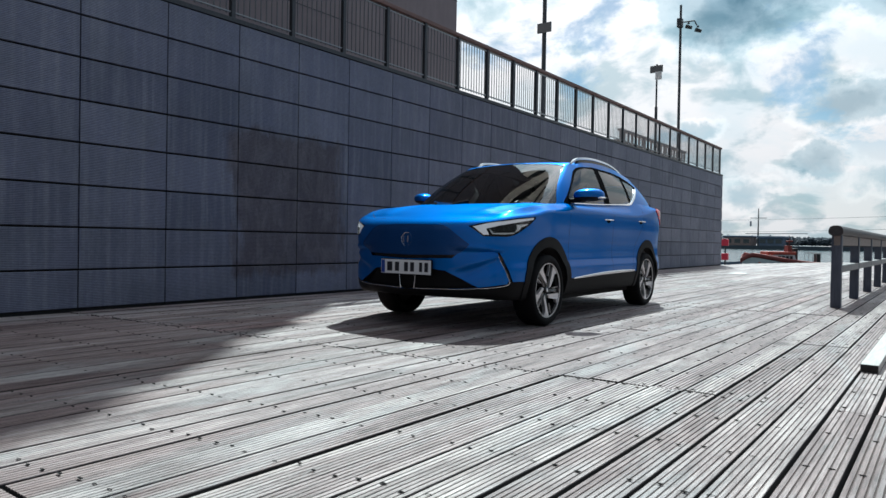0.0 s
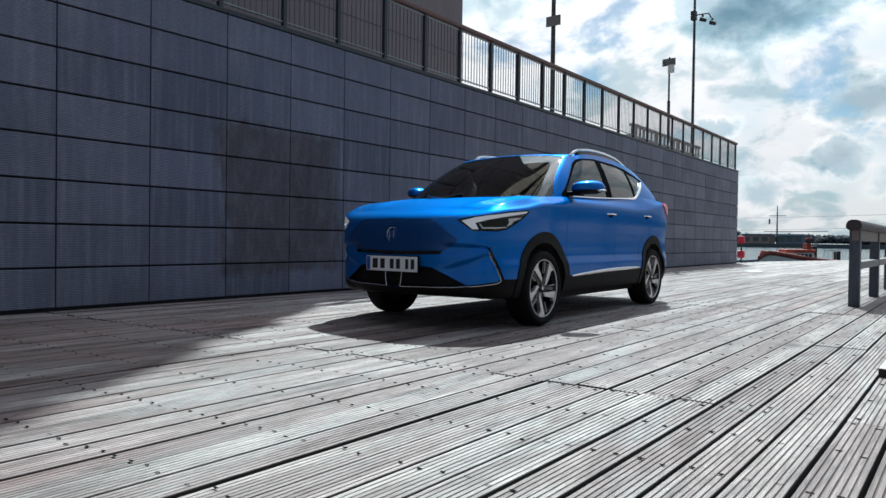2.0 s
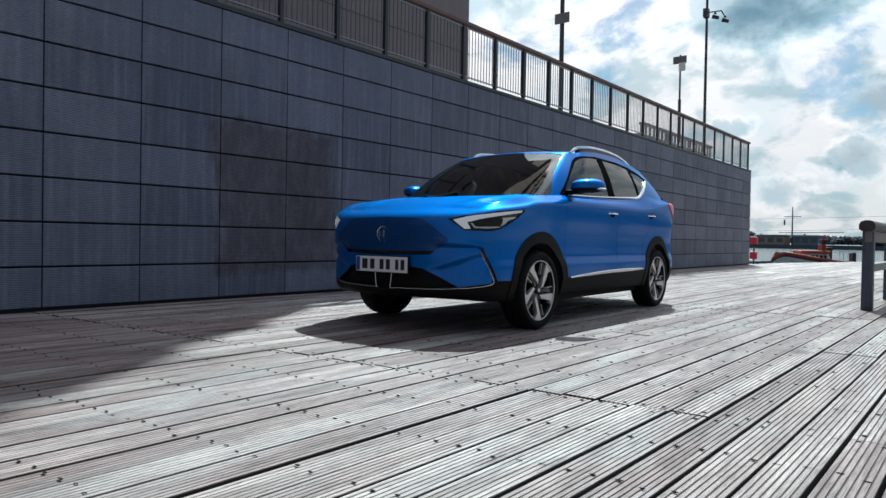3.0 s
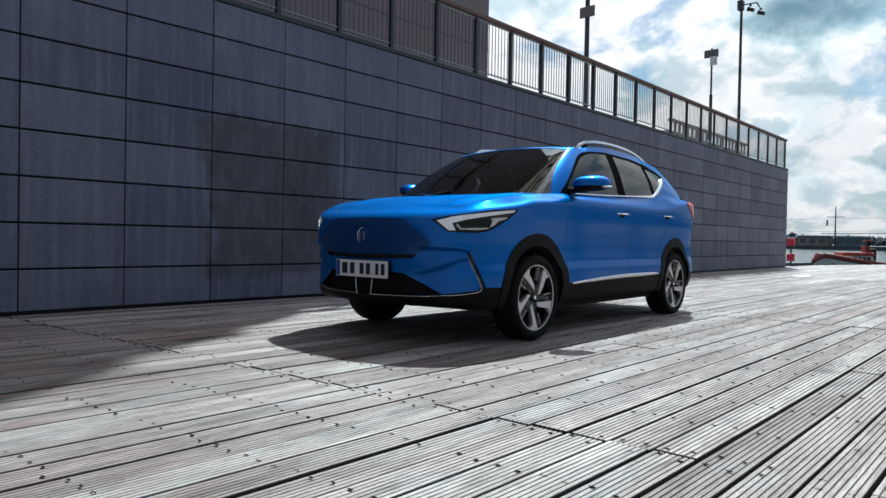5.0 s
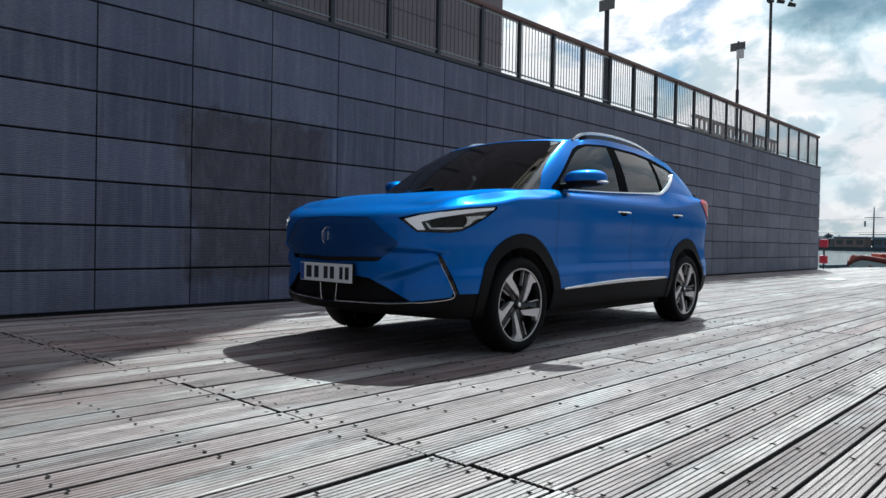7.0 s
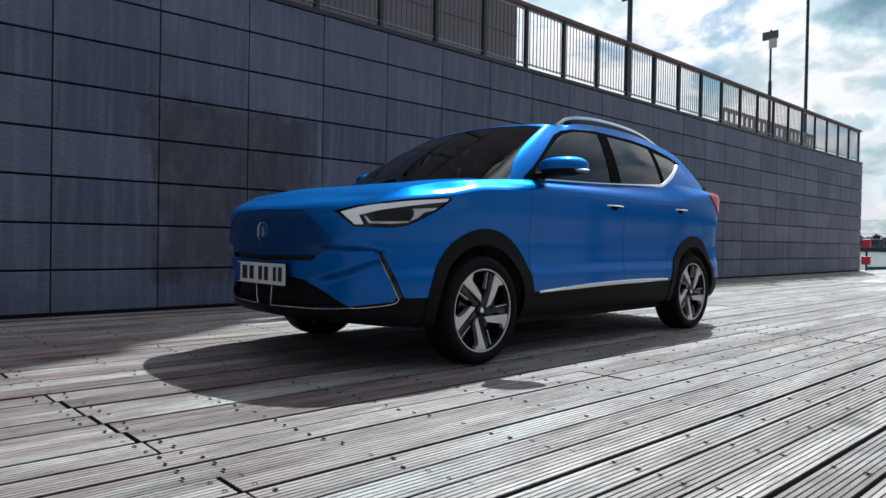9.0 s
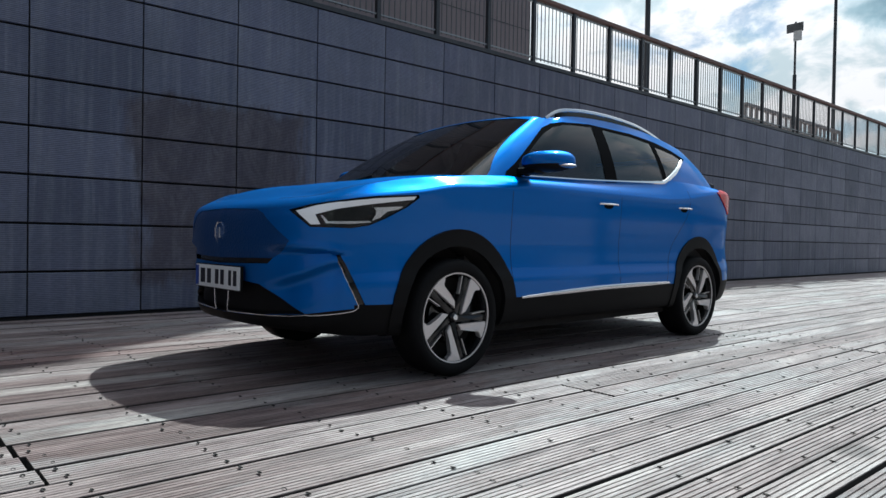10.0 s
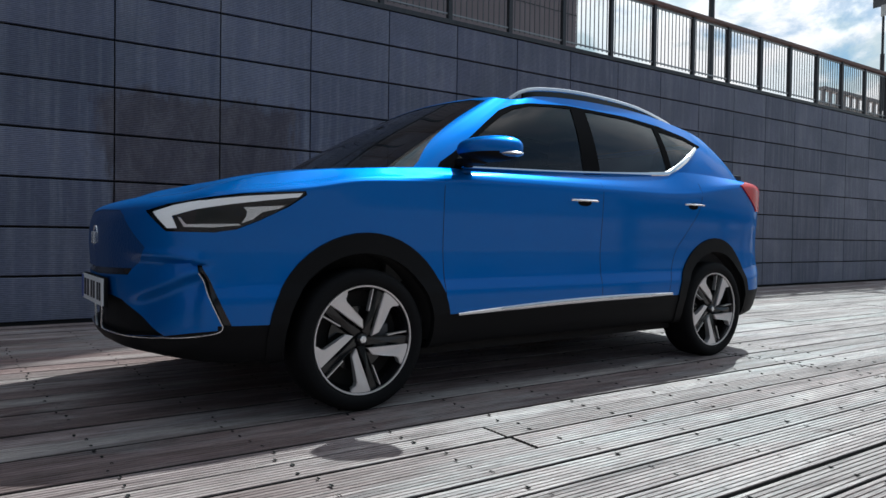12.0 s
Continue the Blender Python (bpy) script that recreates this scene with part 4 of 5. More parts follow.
BASE_PLAN = [(0, -0.962), (0.3, -0.942), (0.55, -0.875), (0.728, -0.772), (0.828, -0.637), (0.875, -0.45), (0.895, -0.2), (0.90, 0.0), (0.895, 0.42), (0.892, 1.0),
             (0.892, 1.6), (0.895, 2.1), (0.90, 2.55), (0.892, 2.88), (0.86, 3.08), (0.76, 3.24), (0.5, 3.34), (0.25, 3.37), (0, 3.375)]
# rows from the sill up: height and inset at the nose, on the sides, at the tail
SKIN_ROWS = [(0.262, 0.20, 0.245, 0.13, 0.30, 0.15), (0.270, 0.10, 0.255, 0.06, 0.31, 0.06), (0.288, 0.05, 0.30, 0.035, 0.36, 0.02), (0.335, 0.025, 0.36, 0.02, 0.42, 0.005),
             (0.375, 0.02, 0.42, 0.008, 0.50, 0.0), (0.46, 0.02, 0.50, 0.008, 0.60, 0.0), (0.58, 0.012, 0.59, 0.026, 0.70, 0.01), (0.66, 0.004, 0.69, 0.030, 0.80, 0.02),
             (0.74, 0.0, 0.80, 0.022, 0.88, 0.035), (0.82, 0.006, 0.91, 0.012, 0.95, 0.045), (0.865, 0.022, -0.012, 0.004, 1.02, 0.05), (0.895, 0.05, 0.006, 0.013, 1.10, 0.06),
             (0.915, 0.09, 0.03, 0.045, 1.15, 0.09), (0.935, 0.15, 9, 0.085, 1.17, 0.16)]


SHOULDER = {(0.895, 0.006): 0.005, (0.915, 0.03): 0.016, (0.935, 9): 0.080}


def lower_grid():
    n = 300
    p = spline(BASE_PLAN, n)
    tan = np.gradient(p, axis=0)
    tan /= np.linalg.norm(tan, axis=1)[:, None]
    nor = np.stack([tan[:, 1], -tan[:, 0]], 1)
    nor[0], nor[-1] = (0, -1), (0, 1)
    wf, ws, wr = np.clip(-nor[:, 1], 0, 1) ** 2, nor[:, 0] ** 2, np.clip(nor[:, 1], 0, 1) ** 2
    zc, zb = crease_z(p[:, 1]), belt_z(p[:, 1])
    rows = []
    for fz, fi, sz, si, rz, ri in SKIN_ROWS:
        side = zb if sz == 9 else (zc + sz if sz < 0.2 else np.full(n, sz))
        z = wf * fz + ws * side + wr * rz
        inset = wf * fi + ws * si + wr * ri
        if (fz, sz) in SHOULDER:                # the doors' shoulder stands steeper than the wing's
            inset += ws * (SHOULDER[fz, sz] - si) * np.clip((p[:, 1] - 0.15) / 0.35, 0, 1)
        q = p - nor * inset[:, None]
        q[:, 0] = np.clip(q[:, 0], 0, None)
        rows.append(np.column_stack([q, z]))
    ctrl = np.stack(rows)                       # rows, columns, xyz
    at, want = np.arange(len(ctrl)), np.concatenate([np.linspace(0, 9, 66, endpoint=False), np.linspace(9, 13, 28)])
    fine = np.stack([np.stack([smooth_curve(at, ctrl[:, c, k], want) for k in range(3)], 1) for c in range(n)], 1)
    # the sculpted corner of the bumper: a ridge over a hollow, and a flat panel under it
    x, y, z = fine[..., 0], fine[..., 1], fine[..., 2]
    soft = lambda v: np.clip(v, 0, 1) ** 2 * (3 - 2 * np.clip(v, 0, 1))
    reach = soft((x - 0.36) / 0.20) * soft((-0.60 - y) / 0.08) * soft((0.80 - x) / 0.05)
    ridge = np.interp(x, [0.5, 0.60, 0.677, 0.731, 0.773, 0.82], [0.690, 0.684, 0.678, 0.671, 0.658, 0.652])
    fold_z = np.interp(x, [0.38, 0.486, 0.643, 0.75, 0.82], [0.517, 0.528, 0.578, 0.628, 0.655])
    fold_z = np.minimum(fold_z, ridge - 0.03)
    up = np.clip((z - fold_z) / np.maximum(ridge - fold_z, 0.02), 0, 1)        # 0 on the fold, 1 on the ridge
    step = soft((1 - up) / 0.30)
    upper = step * (0.004 + 0.024 * up)
    down = fold_z - z
    lower_push = 0.004 + 0.026 * soft(down / 0.055) - 0.016 * soft((down - 0.055) / 0.12)
    push = reach * np.where(z > fold_z, upper, lower_push * soft((0.30 - down) / 0.08))
    push -= 0.007 * reach * np.exp(-((z - ridge - 0.012) / 0.018) ** 2)
    fine[..., 0] -= push * nor[None, :, 0]
    fine[..., 1] -= push * nor[None, :, 1]
    # bonnet and deck: across from edge to middle
    edge = fine[-1]
    mid = smooth_curve([-0.80, -0.7, -0.55, -0.3, 0, 0.3, 0.6, 3.4], [0.935, 0.968, 1.012, 1.062, 1.098, 1.118, 1.12, 1.16], edge[:, 1])
    cap = []
    for u in np.linspace(0, 1, 26)[1:]:
        f = np.sin(u * np.pi / 2) ** 1.15
        # a soft fold runs back over the bonnet
        fold = 0.010 * np.exp(-((u - 0.30) / 0.10) ** 2) * np.clip((edge[:, 1] + 0.75) / 0.3, 0, 1) * np.clip((0.5 - edge[:, 1]) / 0.3, 0, 1)
        cap.append(np.column_stack([edge[:, 0] * (1 - u), edge[:, 1], edge[:, 2] + (mid - edge[:, 2]) * f + fold]))
    return np.concatenate([fine, np.stack(cap)])


HOUSE_BASE = [(0, 0.02), (0.25, 0.033), (0.5, 0.074), (0.675, 0.112), (0.748, 0.140), (0.795, 0.24), (0.827, 0.42), (0.834, 0.65), (0.832, 1.0), (0.829, 1.5), (0.822, 2.0), (0.813, 2.4),
              (0.80, 2.84), (0.735, 3.06), (0.5, 3.18), (0.25, 3.21), (0, 3.22)]
HOUSE_TOP = [(0, 0.87, 1.575), (0.2, 0.875, 1.573), (0.40, 0.889, 1.566), (0.53, 0.900, 1.557), (0.592, 0.918, 1.551), (0.613, 0.985, 1.548), (0.616, 1.07, 1.557), (0.618, 1.2, 1.590), (0.616, 1.45, 1.611),
             (0.612, 1.75, 1.616), (0.606, 2.1, 1.604), (0.598, 2.42, 1.571), (0.592, 2.71, 1.525), (0.565, 2.88, 1.478), (0.38, 2.94, 1.484), (0.18, 2.96, 1.492), (0, 2.97, 1.497)]


def house_grid():
    n = 180
    k = len(HOUSE_BASE)
    b3 = [(x, y, float(belt_z(y)) - 0.03 if x > 0.7 else 1.075 if y < 1 else 1.15) for x, y in HOUSE_BASE]
    want = np.linspace(0, k - 1, n)

    def along(points):
        p = np.asarray(points, float)
        q = np.vstack([2 * p[0] - p[1], p, 2 * p[-1] - p[-2]])
        i = np.clip(want.astype(int), 0, k - 2)
        t = (want - i)[:, None]
        a, b, c, d = q[i], q[i + 1], q[i + 2], q[i + 3]
        return 0.5 * (2 * b + (c - a) * t + (2 * a - 5 * b + 4 * c - d) * t**2 + (3 * b - a - 3 * c + d) * t**3)

    base, top = along(b3), along(HOUSE_TOP)
    base[0, 0] = top[0, 0] = base[-1, 0] = top[-1, 0] = 0
    tan = np.gradient(base[:, :2], axis=0)
    tan /= np.linalg.norm(tan, axis=1)[:, None]
    nor = np.stack([tan[:, 1], -tan[:, 0]], 1)
    rows = []
    for t in np.linspace(0, 1, 30):
        q = base * (1 - t) + top * t
        swell = math.sin(math.pi * t) * (0.022 * np.abs(nor[:, 0]) + 0.036 * np.clip(-nor[:, 1], 0, 1))
        q[:, :2] += nor * swell[:, None]
        rows.append(q)
    edge = rows[-1]
    mid = smooth_curve([0.86, 1.0, 1.25, 1.6, 2.1, 2.6, 2.97], [1.575, 1.594, 1.618, 1.634, 1.628, 1.578, 1.497], edge[:, 1])
    for u in np.linspace(0, 1, 18)[1:]:
        f = np.sin(u * np.pi / 2)
        rows.append(np.column_stack([edge[:, 0] * (1 - u), edge[:, 1], edge[:, 2] + (mid - edge[:, 2]) * f]))
    return np.stack(rows)


UP = Vector((0, 0, 1))


def in_poly(poly, u, v):
    inside = False
    j = len(poly) - 1
    for i in range(len(poly)):
        (ui, vi), (uj, vj) = poly[i], poly[j]
        if (vi > v) != (vj > v) and u < (uj - ui) * (v - vi) / (vj - vi) + ui:
            inside = not inside
        j = i
    return inside


def carve(bm, poly, across, keep=lambda c: True):
    """Cuts a polygon, drawn in the coordinates (along across, up), through the skin. Returns the faces inside."""
    e = Vector(across)
    for i in range(len(poly)):
        (ua, va), (ub, vb) = poly[i], poly[(i + 1) % len(poly)]
        lo_u, hi_u, lo_v, hi_v = min(ua, ub) - 0.012, max(ua, ub) + 0.012, min(va, vb) - 0.012, max(va, vb) + 0.012
        faces = []
        for f in bm.faces:
            us = [e.dot(v.co) for v in f.verts]
            if max(us) < lo_u or min(us) > hi_u:
                continue
            vs = [v.co.z for v in f.verts]
            if max(vs) < lo_v or min(vs) > hi_v or not keep(f.calc_center_median()):
                continue
            faces.append(f)
        if faces:
            geom = list({x for f in faces for x in (*f.verts, *f.edges)}) + faces
            nrm = e * (-(vb - va)) + UP * (ub - ua)
            bmesh.ops.bisect_plane(bm, geom=geom, dist=1e-5, plane_co=e * ua + UP * va, plane_no=nrm.normalized())
    out = []
    for f in bm.faces:
        c = f.calc_center_median()
        if keep(c) and in_poly(poly, e.dot(c), c.z):
            out.append(f)
    return out


def take(bm, faces):
    """Moves faces out of a skin into a bmesh of their own."""
    nb, seen = bmesh.new(), {}
    for f in faces:
        vs = []
        for v in f.verts:
            if v not in seen:
                seen[v] = nb.verts.new(v.co)
            vs.append(seen[v])
        try:
            nb.faces.new(vs)
        except ValueError:
            pass
    bmesh.ops.delete(bm, geom=faces, context="FACES")
    nb.normal_update()
    return nb


def shift(bm, d):
    """Moves a skin along its normals."""
    bm.normal_update()
    for v, n in [(v, v.normal.copy()) for v in bm.verts]:
        v.co += n * d
    return bm


def recess(bm, d):
    """Sinks a skin by d, with walls round it."""
    bm.normal_update()
    edges = []
    for e in bm.edges:
        if len(e.link_faces) == 1:
            v0, v1 = e.verts
            if e.link_loops[0].vert is not v0:
                v0, v1 = v1, v0
            if abs(v0.co.x) > 0.002 or abs(v1.co.x) > 0.002:
                edges.append((v0, v1))
    rim = {v: v.co.copy() for e in edges for v in e}
    for v, n in [(v, v.normal.copy()) for v in bm.verts]:
        v.co -= n * d
    rim = {v: bm.verts.new(co) for v, co in rim.items()}
    for v0, v1 in edges:
        bm.faces.new((v1, v0, rim[v0], rim[v1]))
    return bm


def thicken(bm, d):
    """Gives a skin a depth d inwards, with a rim."""
    bm.normal_update()
    inner = {v: bm.verts.new(v.co - v.normal * d) for v in list(bm.verts)}
    edges = [(e.verts[0], e.verts[1], e.link_loops[0].vert) for e in bm.edges if len(e.link_faces) == 1]
    for v0, v1, first in edges:
        if first is v1:
            v0, v1 = v1, v0
        if abs(v0.co.x) < 0.002 and abs(v1.co.x) < 0.002:
            continue
        bm.faces.new((v1, v0, inner[v0], inner[v1]))
    return bm


def car_part(name, bm, material, parent, mode="pair", label="", angle=40):
    """One part, from its half at x > 0: 'mid' joins it to its mirror image, 'pair' makes two, 'one' keeps it as it is."""
    me = bpy.data.meshes.new(name)
    bm.normal_update()
    bm.to_mesh(me)
    flip = bm.copy()
    for v in flip.verts:
        v.co.x = -v.co.x
    bmesh.ops.reverse_faces(flip, faces=flip.faces[:])
    me2 = bpy.data.meshes.new(name)
    flip.to_mesh(me2)
    flip.free()
    if mode == "mid":
        bm.from_mesh(me2)
        bmesh.ops.remove_doubles(bm, verts=[v for v in bm.verts if abs(v.co.x) < 0.002], dist=0.0015)
        bm.to_mesh(me)
    bm.free()
    obs = []
    for m in ((me, me2) if mode == "pair" else (me,)):
        m.materials.append(material)
        ob = new(name, m)
        ob.parent = parent
        if label:
            tagged(ob, label)
        sharp(ob, angle)
        obs.append(ob)
    return obs


def ribbon(tree, points, widths, lift, depth=0.004, steps=40):
    """A flat bar laid on the skin along points near it."""
    p = spline(points, steps)
    w = np.interp(np.linspace(0, 1, steps), np.linspace(0, 1, len(widths)), widths)
    on = []
    for q in p:
        co, no, _, _ = tree.find_nearest(Vector(q))
        on.append((co, no))
    bm, rings = bmesh.new(), []
    for i, (co, no) in enumerate(on):
        t = (on[min(i + 1, steps - 1)][0] - on[max(i - 1, 0)][0]).normalized()
        s = no.cross(t).normalized()
        h = w[i] / 2
        rings.append([bm.verts.new(co + s * a * h + no * b) for a, b in ((-1, -depth), (-1, lift * 0.6), (-0.6, lift), (0.6, lift), (1, lift * 0.6), (1, -depth))])
    for a, b in zip(rings, rings[1:]):
        for i in range(5):
            bm.faces.new((a[i], a[i + 1], b[i + 1], b[i]))
    bm.faces.new(rings[0])
    bm.faces.new(rings[-1][::-1])
    bmesh.ops.recalc_face_normals(bm, faces=bm.faces)
    return bm


def lathe(profile, seg=48):
    """Turns (radius, x) points about the x axis."""
    bm, rings = bmesh.new(), []
    for r, x in profile:
        rings.append([bm.verts.new((x, r * math.cos(a * 2 * math.pi / seg), r * math.sin(a * 2 * math.pi / seg))) for a in range(seg)])
    for a, b in zip(rings, rings[1:]):
        for i in range(seg):
            j = (i + 1) % seg
            bm.faces.new((a[i], a[j], b[j], b[i]))
    bmesh.ops.recalc_face_normals(bm, faces=bm.faces)
    return bm


def slab(poly, x0, x1, turn, bev=0.0):
    """A plate of the outline (radius, sideways) in the wheel's plane, between x0 and x1, turned about the hub."""
    c, s = math.cos(turn), math.sin(turn)
    bm = bmesh.new()
    a = [bm.verts.new((x0, r * c - t * s, r * s + t * c)) for r, t in poly]
    b = [bm.verts.new((x1 - (0.012 if r < 0.1 else 0), r * c - t * s, r * s + t * c)) for r, t in poly]
    bm.faces.new(a)
    top = bm.faces.new(b)
    for i in range(len(poly)):
        j = (i + 1) % len(poly)
        bm.faces.new((a[i], a[j], b[j], b[i]))
    bmesh.ops.recalc_face_normals(bm, faces=bm.faces)
    if bev:
        bmesh.ops.bevel(bm, geom=list(top.edges), offset=bev, segments=2, affect="EDGES")
    return bm


# ---------------------------------------------------------------- car: body
car = thing("car", "bright blue metallic compact electric SUV parked on the deck", "car")
lower, house = skin(lower_grid()), skin(house_grid())
from mathutils.bvhtree import BVHTree
tree_low, tree_house = BVHTree.FromBMesh(lower), BVHTree.FromBMesh(house)
SIDE, FRONT, OBLIQUE = (0, 1, 0), (1, 0, 0), (0.6, 0.8, 0)
AXLES, HUB_Z = (-0.015, 2.57), 0.316


def circle(cy, cz, r, n=40, wide=1.0):
    return [(cy + wide * r * math.cos(i * 2 * math.pi / n), cz + r * math.sin(i * 2 * math.pi / n)) for i in range(n)]


# wheel openings and their black surrounds
for cy in AXLES:
    bmesh.ops.delete(lower, geom=carve(lower, circle(cy, HUB_Z + 0.016, 0.368, 40, 1.0 if cy < 1 else 0.965), SIDE, lambda c: c.x > 0.5), context="FACES")
    surround = take(lower, carve(lower, circle(cy + (0.010 if cy < 1 else -0.014), HUB_Z + 0.020, 0.455, 48, 0.992 if cy < 1 else 0.895), SIDE, lambda c: c.x > 0.5))
    car_part("wheel_arch_trim", thicken(shift(surround, 0.007), 0.03), M_PLASTIC, car, "pair", "black plastic arch trim")
    # liner inside the opening
    bm = bmesh.new()
    for x0, x1 in ((0.45, 0.86),):
        arc = [(-0.12 + math.pi * 1.08 * i / 24) for i in range(25)]
        a = [bm.verts.new((x0, cy + 0.372 * math.cos(t), HUB_Z + 0.01 + 0.372 * math.sin(t))) for t in arc]
        b = [bm.verts.new((x1, cy + 0.376 * math.cos(t), HUB_Z + 0.01 + 0.376 * math.sin(t))) for t in arc]
        for i in range(24):
            bm.faces.new((a[i], a[i + 1], b[i + 1], b[i]))
        bm.faces.new(a)
    car_part("wheel_arch_liner", bm, M_DARK, car)

# black lower cladding, nose lip and sills
low_side = carve(lower, [(-0.66, 0.15), (3.5, 0.15), (3.5, 0.43), (2.2, 0.43), (0.4, 0.405), (-0.66, 0.412)], SIDE, lambda c: c.y > -0.64)
car_part("sill_cladding", thicken(take(lower, low_side), 0.012), M_PLASTIC, car, "mid", "black plastic sill cladding")
low_front = carve(lower, [(0, 0.15), (0.95, 0.15), (0.95, 0.412), (0.85, 0.40), (0.62, 0.36), (0.3, 0.336), (-0.01, 0.33), (-0.01, 0.15)], FRONT, lambda c: c.y < -0.55)
car_part("front_lip", thicken(take(lower, low_front), 0.012), M_PLASTIC, car, "mid", "black lower bumper lip")
# intake, slot and closed grille
intake = carve(lower, [(-0.01, 0.50), (0.27, 0.505), (0.37, 0.495), (0.63, 0.362), (0.30, 0.337), (-0.01, 0.331)], FRONT, lambda c: c.y < -0.55)
car_part("lower_intake", recess(take(lower, intake), 0.035), M_PLASTIC, car, "mid", "black lower air intake")
slot = carve(lower, [(-0.01, 0.588), (0.43, 0.600), (0.46, 0.628), (-0.01, 0.618)], FRONT, lambda c: c.y < -0.55)
car_part("grille_slot", recess(take(lower, slot), 0.02), M_GLOSS, car, "mid")
grille = carve(lower, [(-0.01, 0.882), (0.34, 0.872), (0.40, 0.850), (0.575, 0.715), (0.56, 0.69), (0.46, 0.628), (-0.01, 0.618)], FRONT, lambda c: c.y < -0.55)
car_part("grille_panel", recess(take(lower, grille), 0.004), M_GRILLE, car, "mid", "blue closed grille panel with a fine pattern")

vent = carve(lower, [(-0.116, 0.650), (-0.098, 0.652), (-0.066, 0.60), (-0.020, 0.51), (0.026, 0.412), (-0.006, 0.402), (-0.049, 0.501), (-0.104, 0.615)], OBLIQUE, lambda c: c.x > 0.5 and c.y < -0.4)
car_part("bumper_vent", recess(take(lower, vent), 0.012), M_GLOSS, car, "pair", "black slanting bumper vent")
# head lamps
LAMP = [(-0.352, 0.867), (-0.294, 0.822), (-0.242, 0.783), (-0.045, 0.781), (0.037, 0.795), (0.117, 0.831), (0.222, 0.890), (0.290, 0.942), (0.286, 0.958), (0.067, 0.940), (-0.043, 0.924), (-0.239, 0.895)]
lampbm = take(lower, carve(lower, LAMP, OBLIQUE, lambda c: c.x > 0.3 and c.y < 0.0 and c.z < 1.0))
lens_bm = lampbm.copy()
head = recess(lampbm, 0.012)
drl = take(head, carve(head, [(-0.312, 0.860), (-0.216, 0.885), (-0.042, 0.914), (0.067, 0.930), (0.270, 0.950), (0.256, 0.933), (0.118, 0.912), (0.012, 0.895), (-0.116, 0.872), (-0.217, 0.845), (-0.193, 0.797), (-0.238, 0.796)], OBLIQUE))
hook = take(head, carve(head, [(0.058, 0.884), (0.131, 0.890), (0.205, 0.896), (0.184, 0.882), (0.124, 0.867), (0.090, 0.836), (0.050, 0.820), (0.067, 0.847), (0.071, 0.870)], OBLIQUE))
foot = take(head, carve(head, [(-0.193, 0.842), (-0.181, 0.839), (-0.156, 0.812), (0.037, 0.818), (0.050, 0.812), (-0.05, 0.802), (-0.166, 0.802)], OBLIQUE))
for ob in car_part("headlamp", head, M_GLOSS, car, "pair", "slim headlamp with white light guides"):
    side = 1 if sum(v.co.x for v in ob.data.vertices) > 0 else -1
    for nm, src, m_, d in (("light_guide", drl, M_DRL, 0.006), ("light_guide", hook, M_SATIN, 0.004), ("reflector_strip", foot, M_SATIN, 0.003), ("lens", lens_bm, M_LENS, 0.0)):
        c2 = src.copy()
        if side < 0:
            for v in c2.verts:
                v.co.x = -v.co.x
            bmesh.ops.reverse_faces(c2, faces=c2.faces[:])
        if d:
            shift(c2, d)
        o2 = car_part(nm, c2, m_, ob, "one")[0]
        if nm == "lens":
            o2.visible_shadow = False
    for px, py, pz in ((0.765, -0.55, 0.852),):
        c2 = bmesh.new()
        bmesh.ops.create_uvsphere(c2, u_segments=16, v_segments=10, radius=0.030, matrix=Matrix.Translation((side * px, py, pz)) @ Matrix.Diagonal((1, 1, 1.0, 1)))
        co, no, _, _ = tree_low.find_nearest(Vector((px, py, pz)))
        off = co - no * 0.036 - Vector((px, py, pz))
        for v in c2.verts:
            v.co += Vector((side * off.x, off.y, off.z))
        car_part("projector", c2, M_GLOSS, ob, "one")
        c2 = lathe([(0.031, 0.0), (0.035, 0.004), (0.039, 0.0), (0.035, -0.006)], 28)
        turn = Vector((1, 0, 0)).rotation_difference(Vector((side * no.x, no.y, no.z))).to_matrix().to_4x4()
        bmesh.ops.transform(c2, matrix=Matrix.Translation((side * (px + off.x + no.x * 0.012), py + off.y + no.y * 0.012, pz + off.z)) @ turn, verts=c2.verts)
        car_part("projector_ring", c2, M_SATIN, ob, "one")
for b in (drl, hook, foot, lens_bm):
    b.free()

# tail lamps
tail = take(lower, carve(lower, [(2.83, 1.155), (2.95, 1.185), (3.4, 1.19), (3.4, 1.0), (3.06, 0.985), (2.99, 1.04)], SIDE, lambda c: c.x > 0.35 and c.y > 2.7 and (c.x > 0.77 or c.y > 3.12)))
car_part("tail_lamp", thicken(shift(tail, 0.008), 0.02), M_TAIL, car, "pair", "red tail lamp")

# doors, wings, bonnet
for nm, poly in (("front_door", [(0.425, 0.42), (0.405, 0.8), (0.40, 1.02), (0.42, 1.25), (1.465, 1.25), (1.475, 0.43)]),
                 ("rear_door", [(1.475, 0.43), (1.465, 1.25), (2.40, 1.3), (2.36, 0.98), (2.24, 0.82), (2.13, 0.68), (2.06, 0.45)])):
    d = take(lower, carve(lower, poly, SIDE, lambda c: c.x > 0.74 and c.z < 1.25))
    car_part(nm, thicken(d, 0.012), M_PAINT, car)
bmesh.ops.delete(lower, geom=[f for f in lower.faces if 0.26 < f.calc_center_median().y < 3.02 and f.calc_center_median().x < 0.765 and f.calc_center_median().z > 1.06 and f.normal.z > 0.7], context="FACES")
hood = [f for f in lower.faces if f.calc_center_median().y < 0.34 and f.calc_center_median().z > 0.9 and f.normal.z > 0.78]
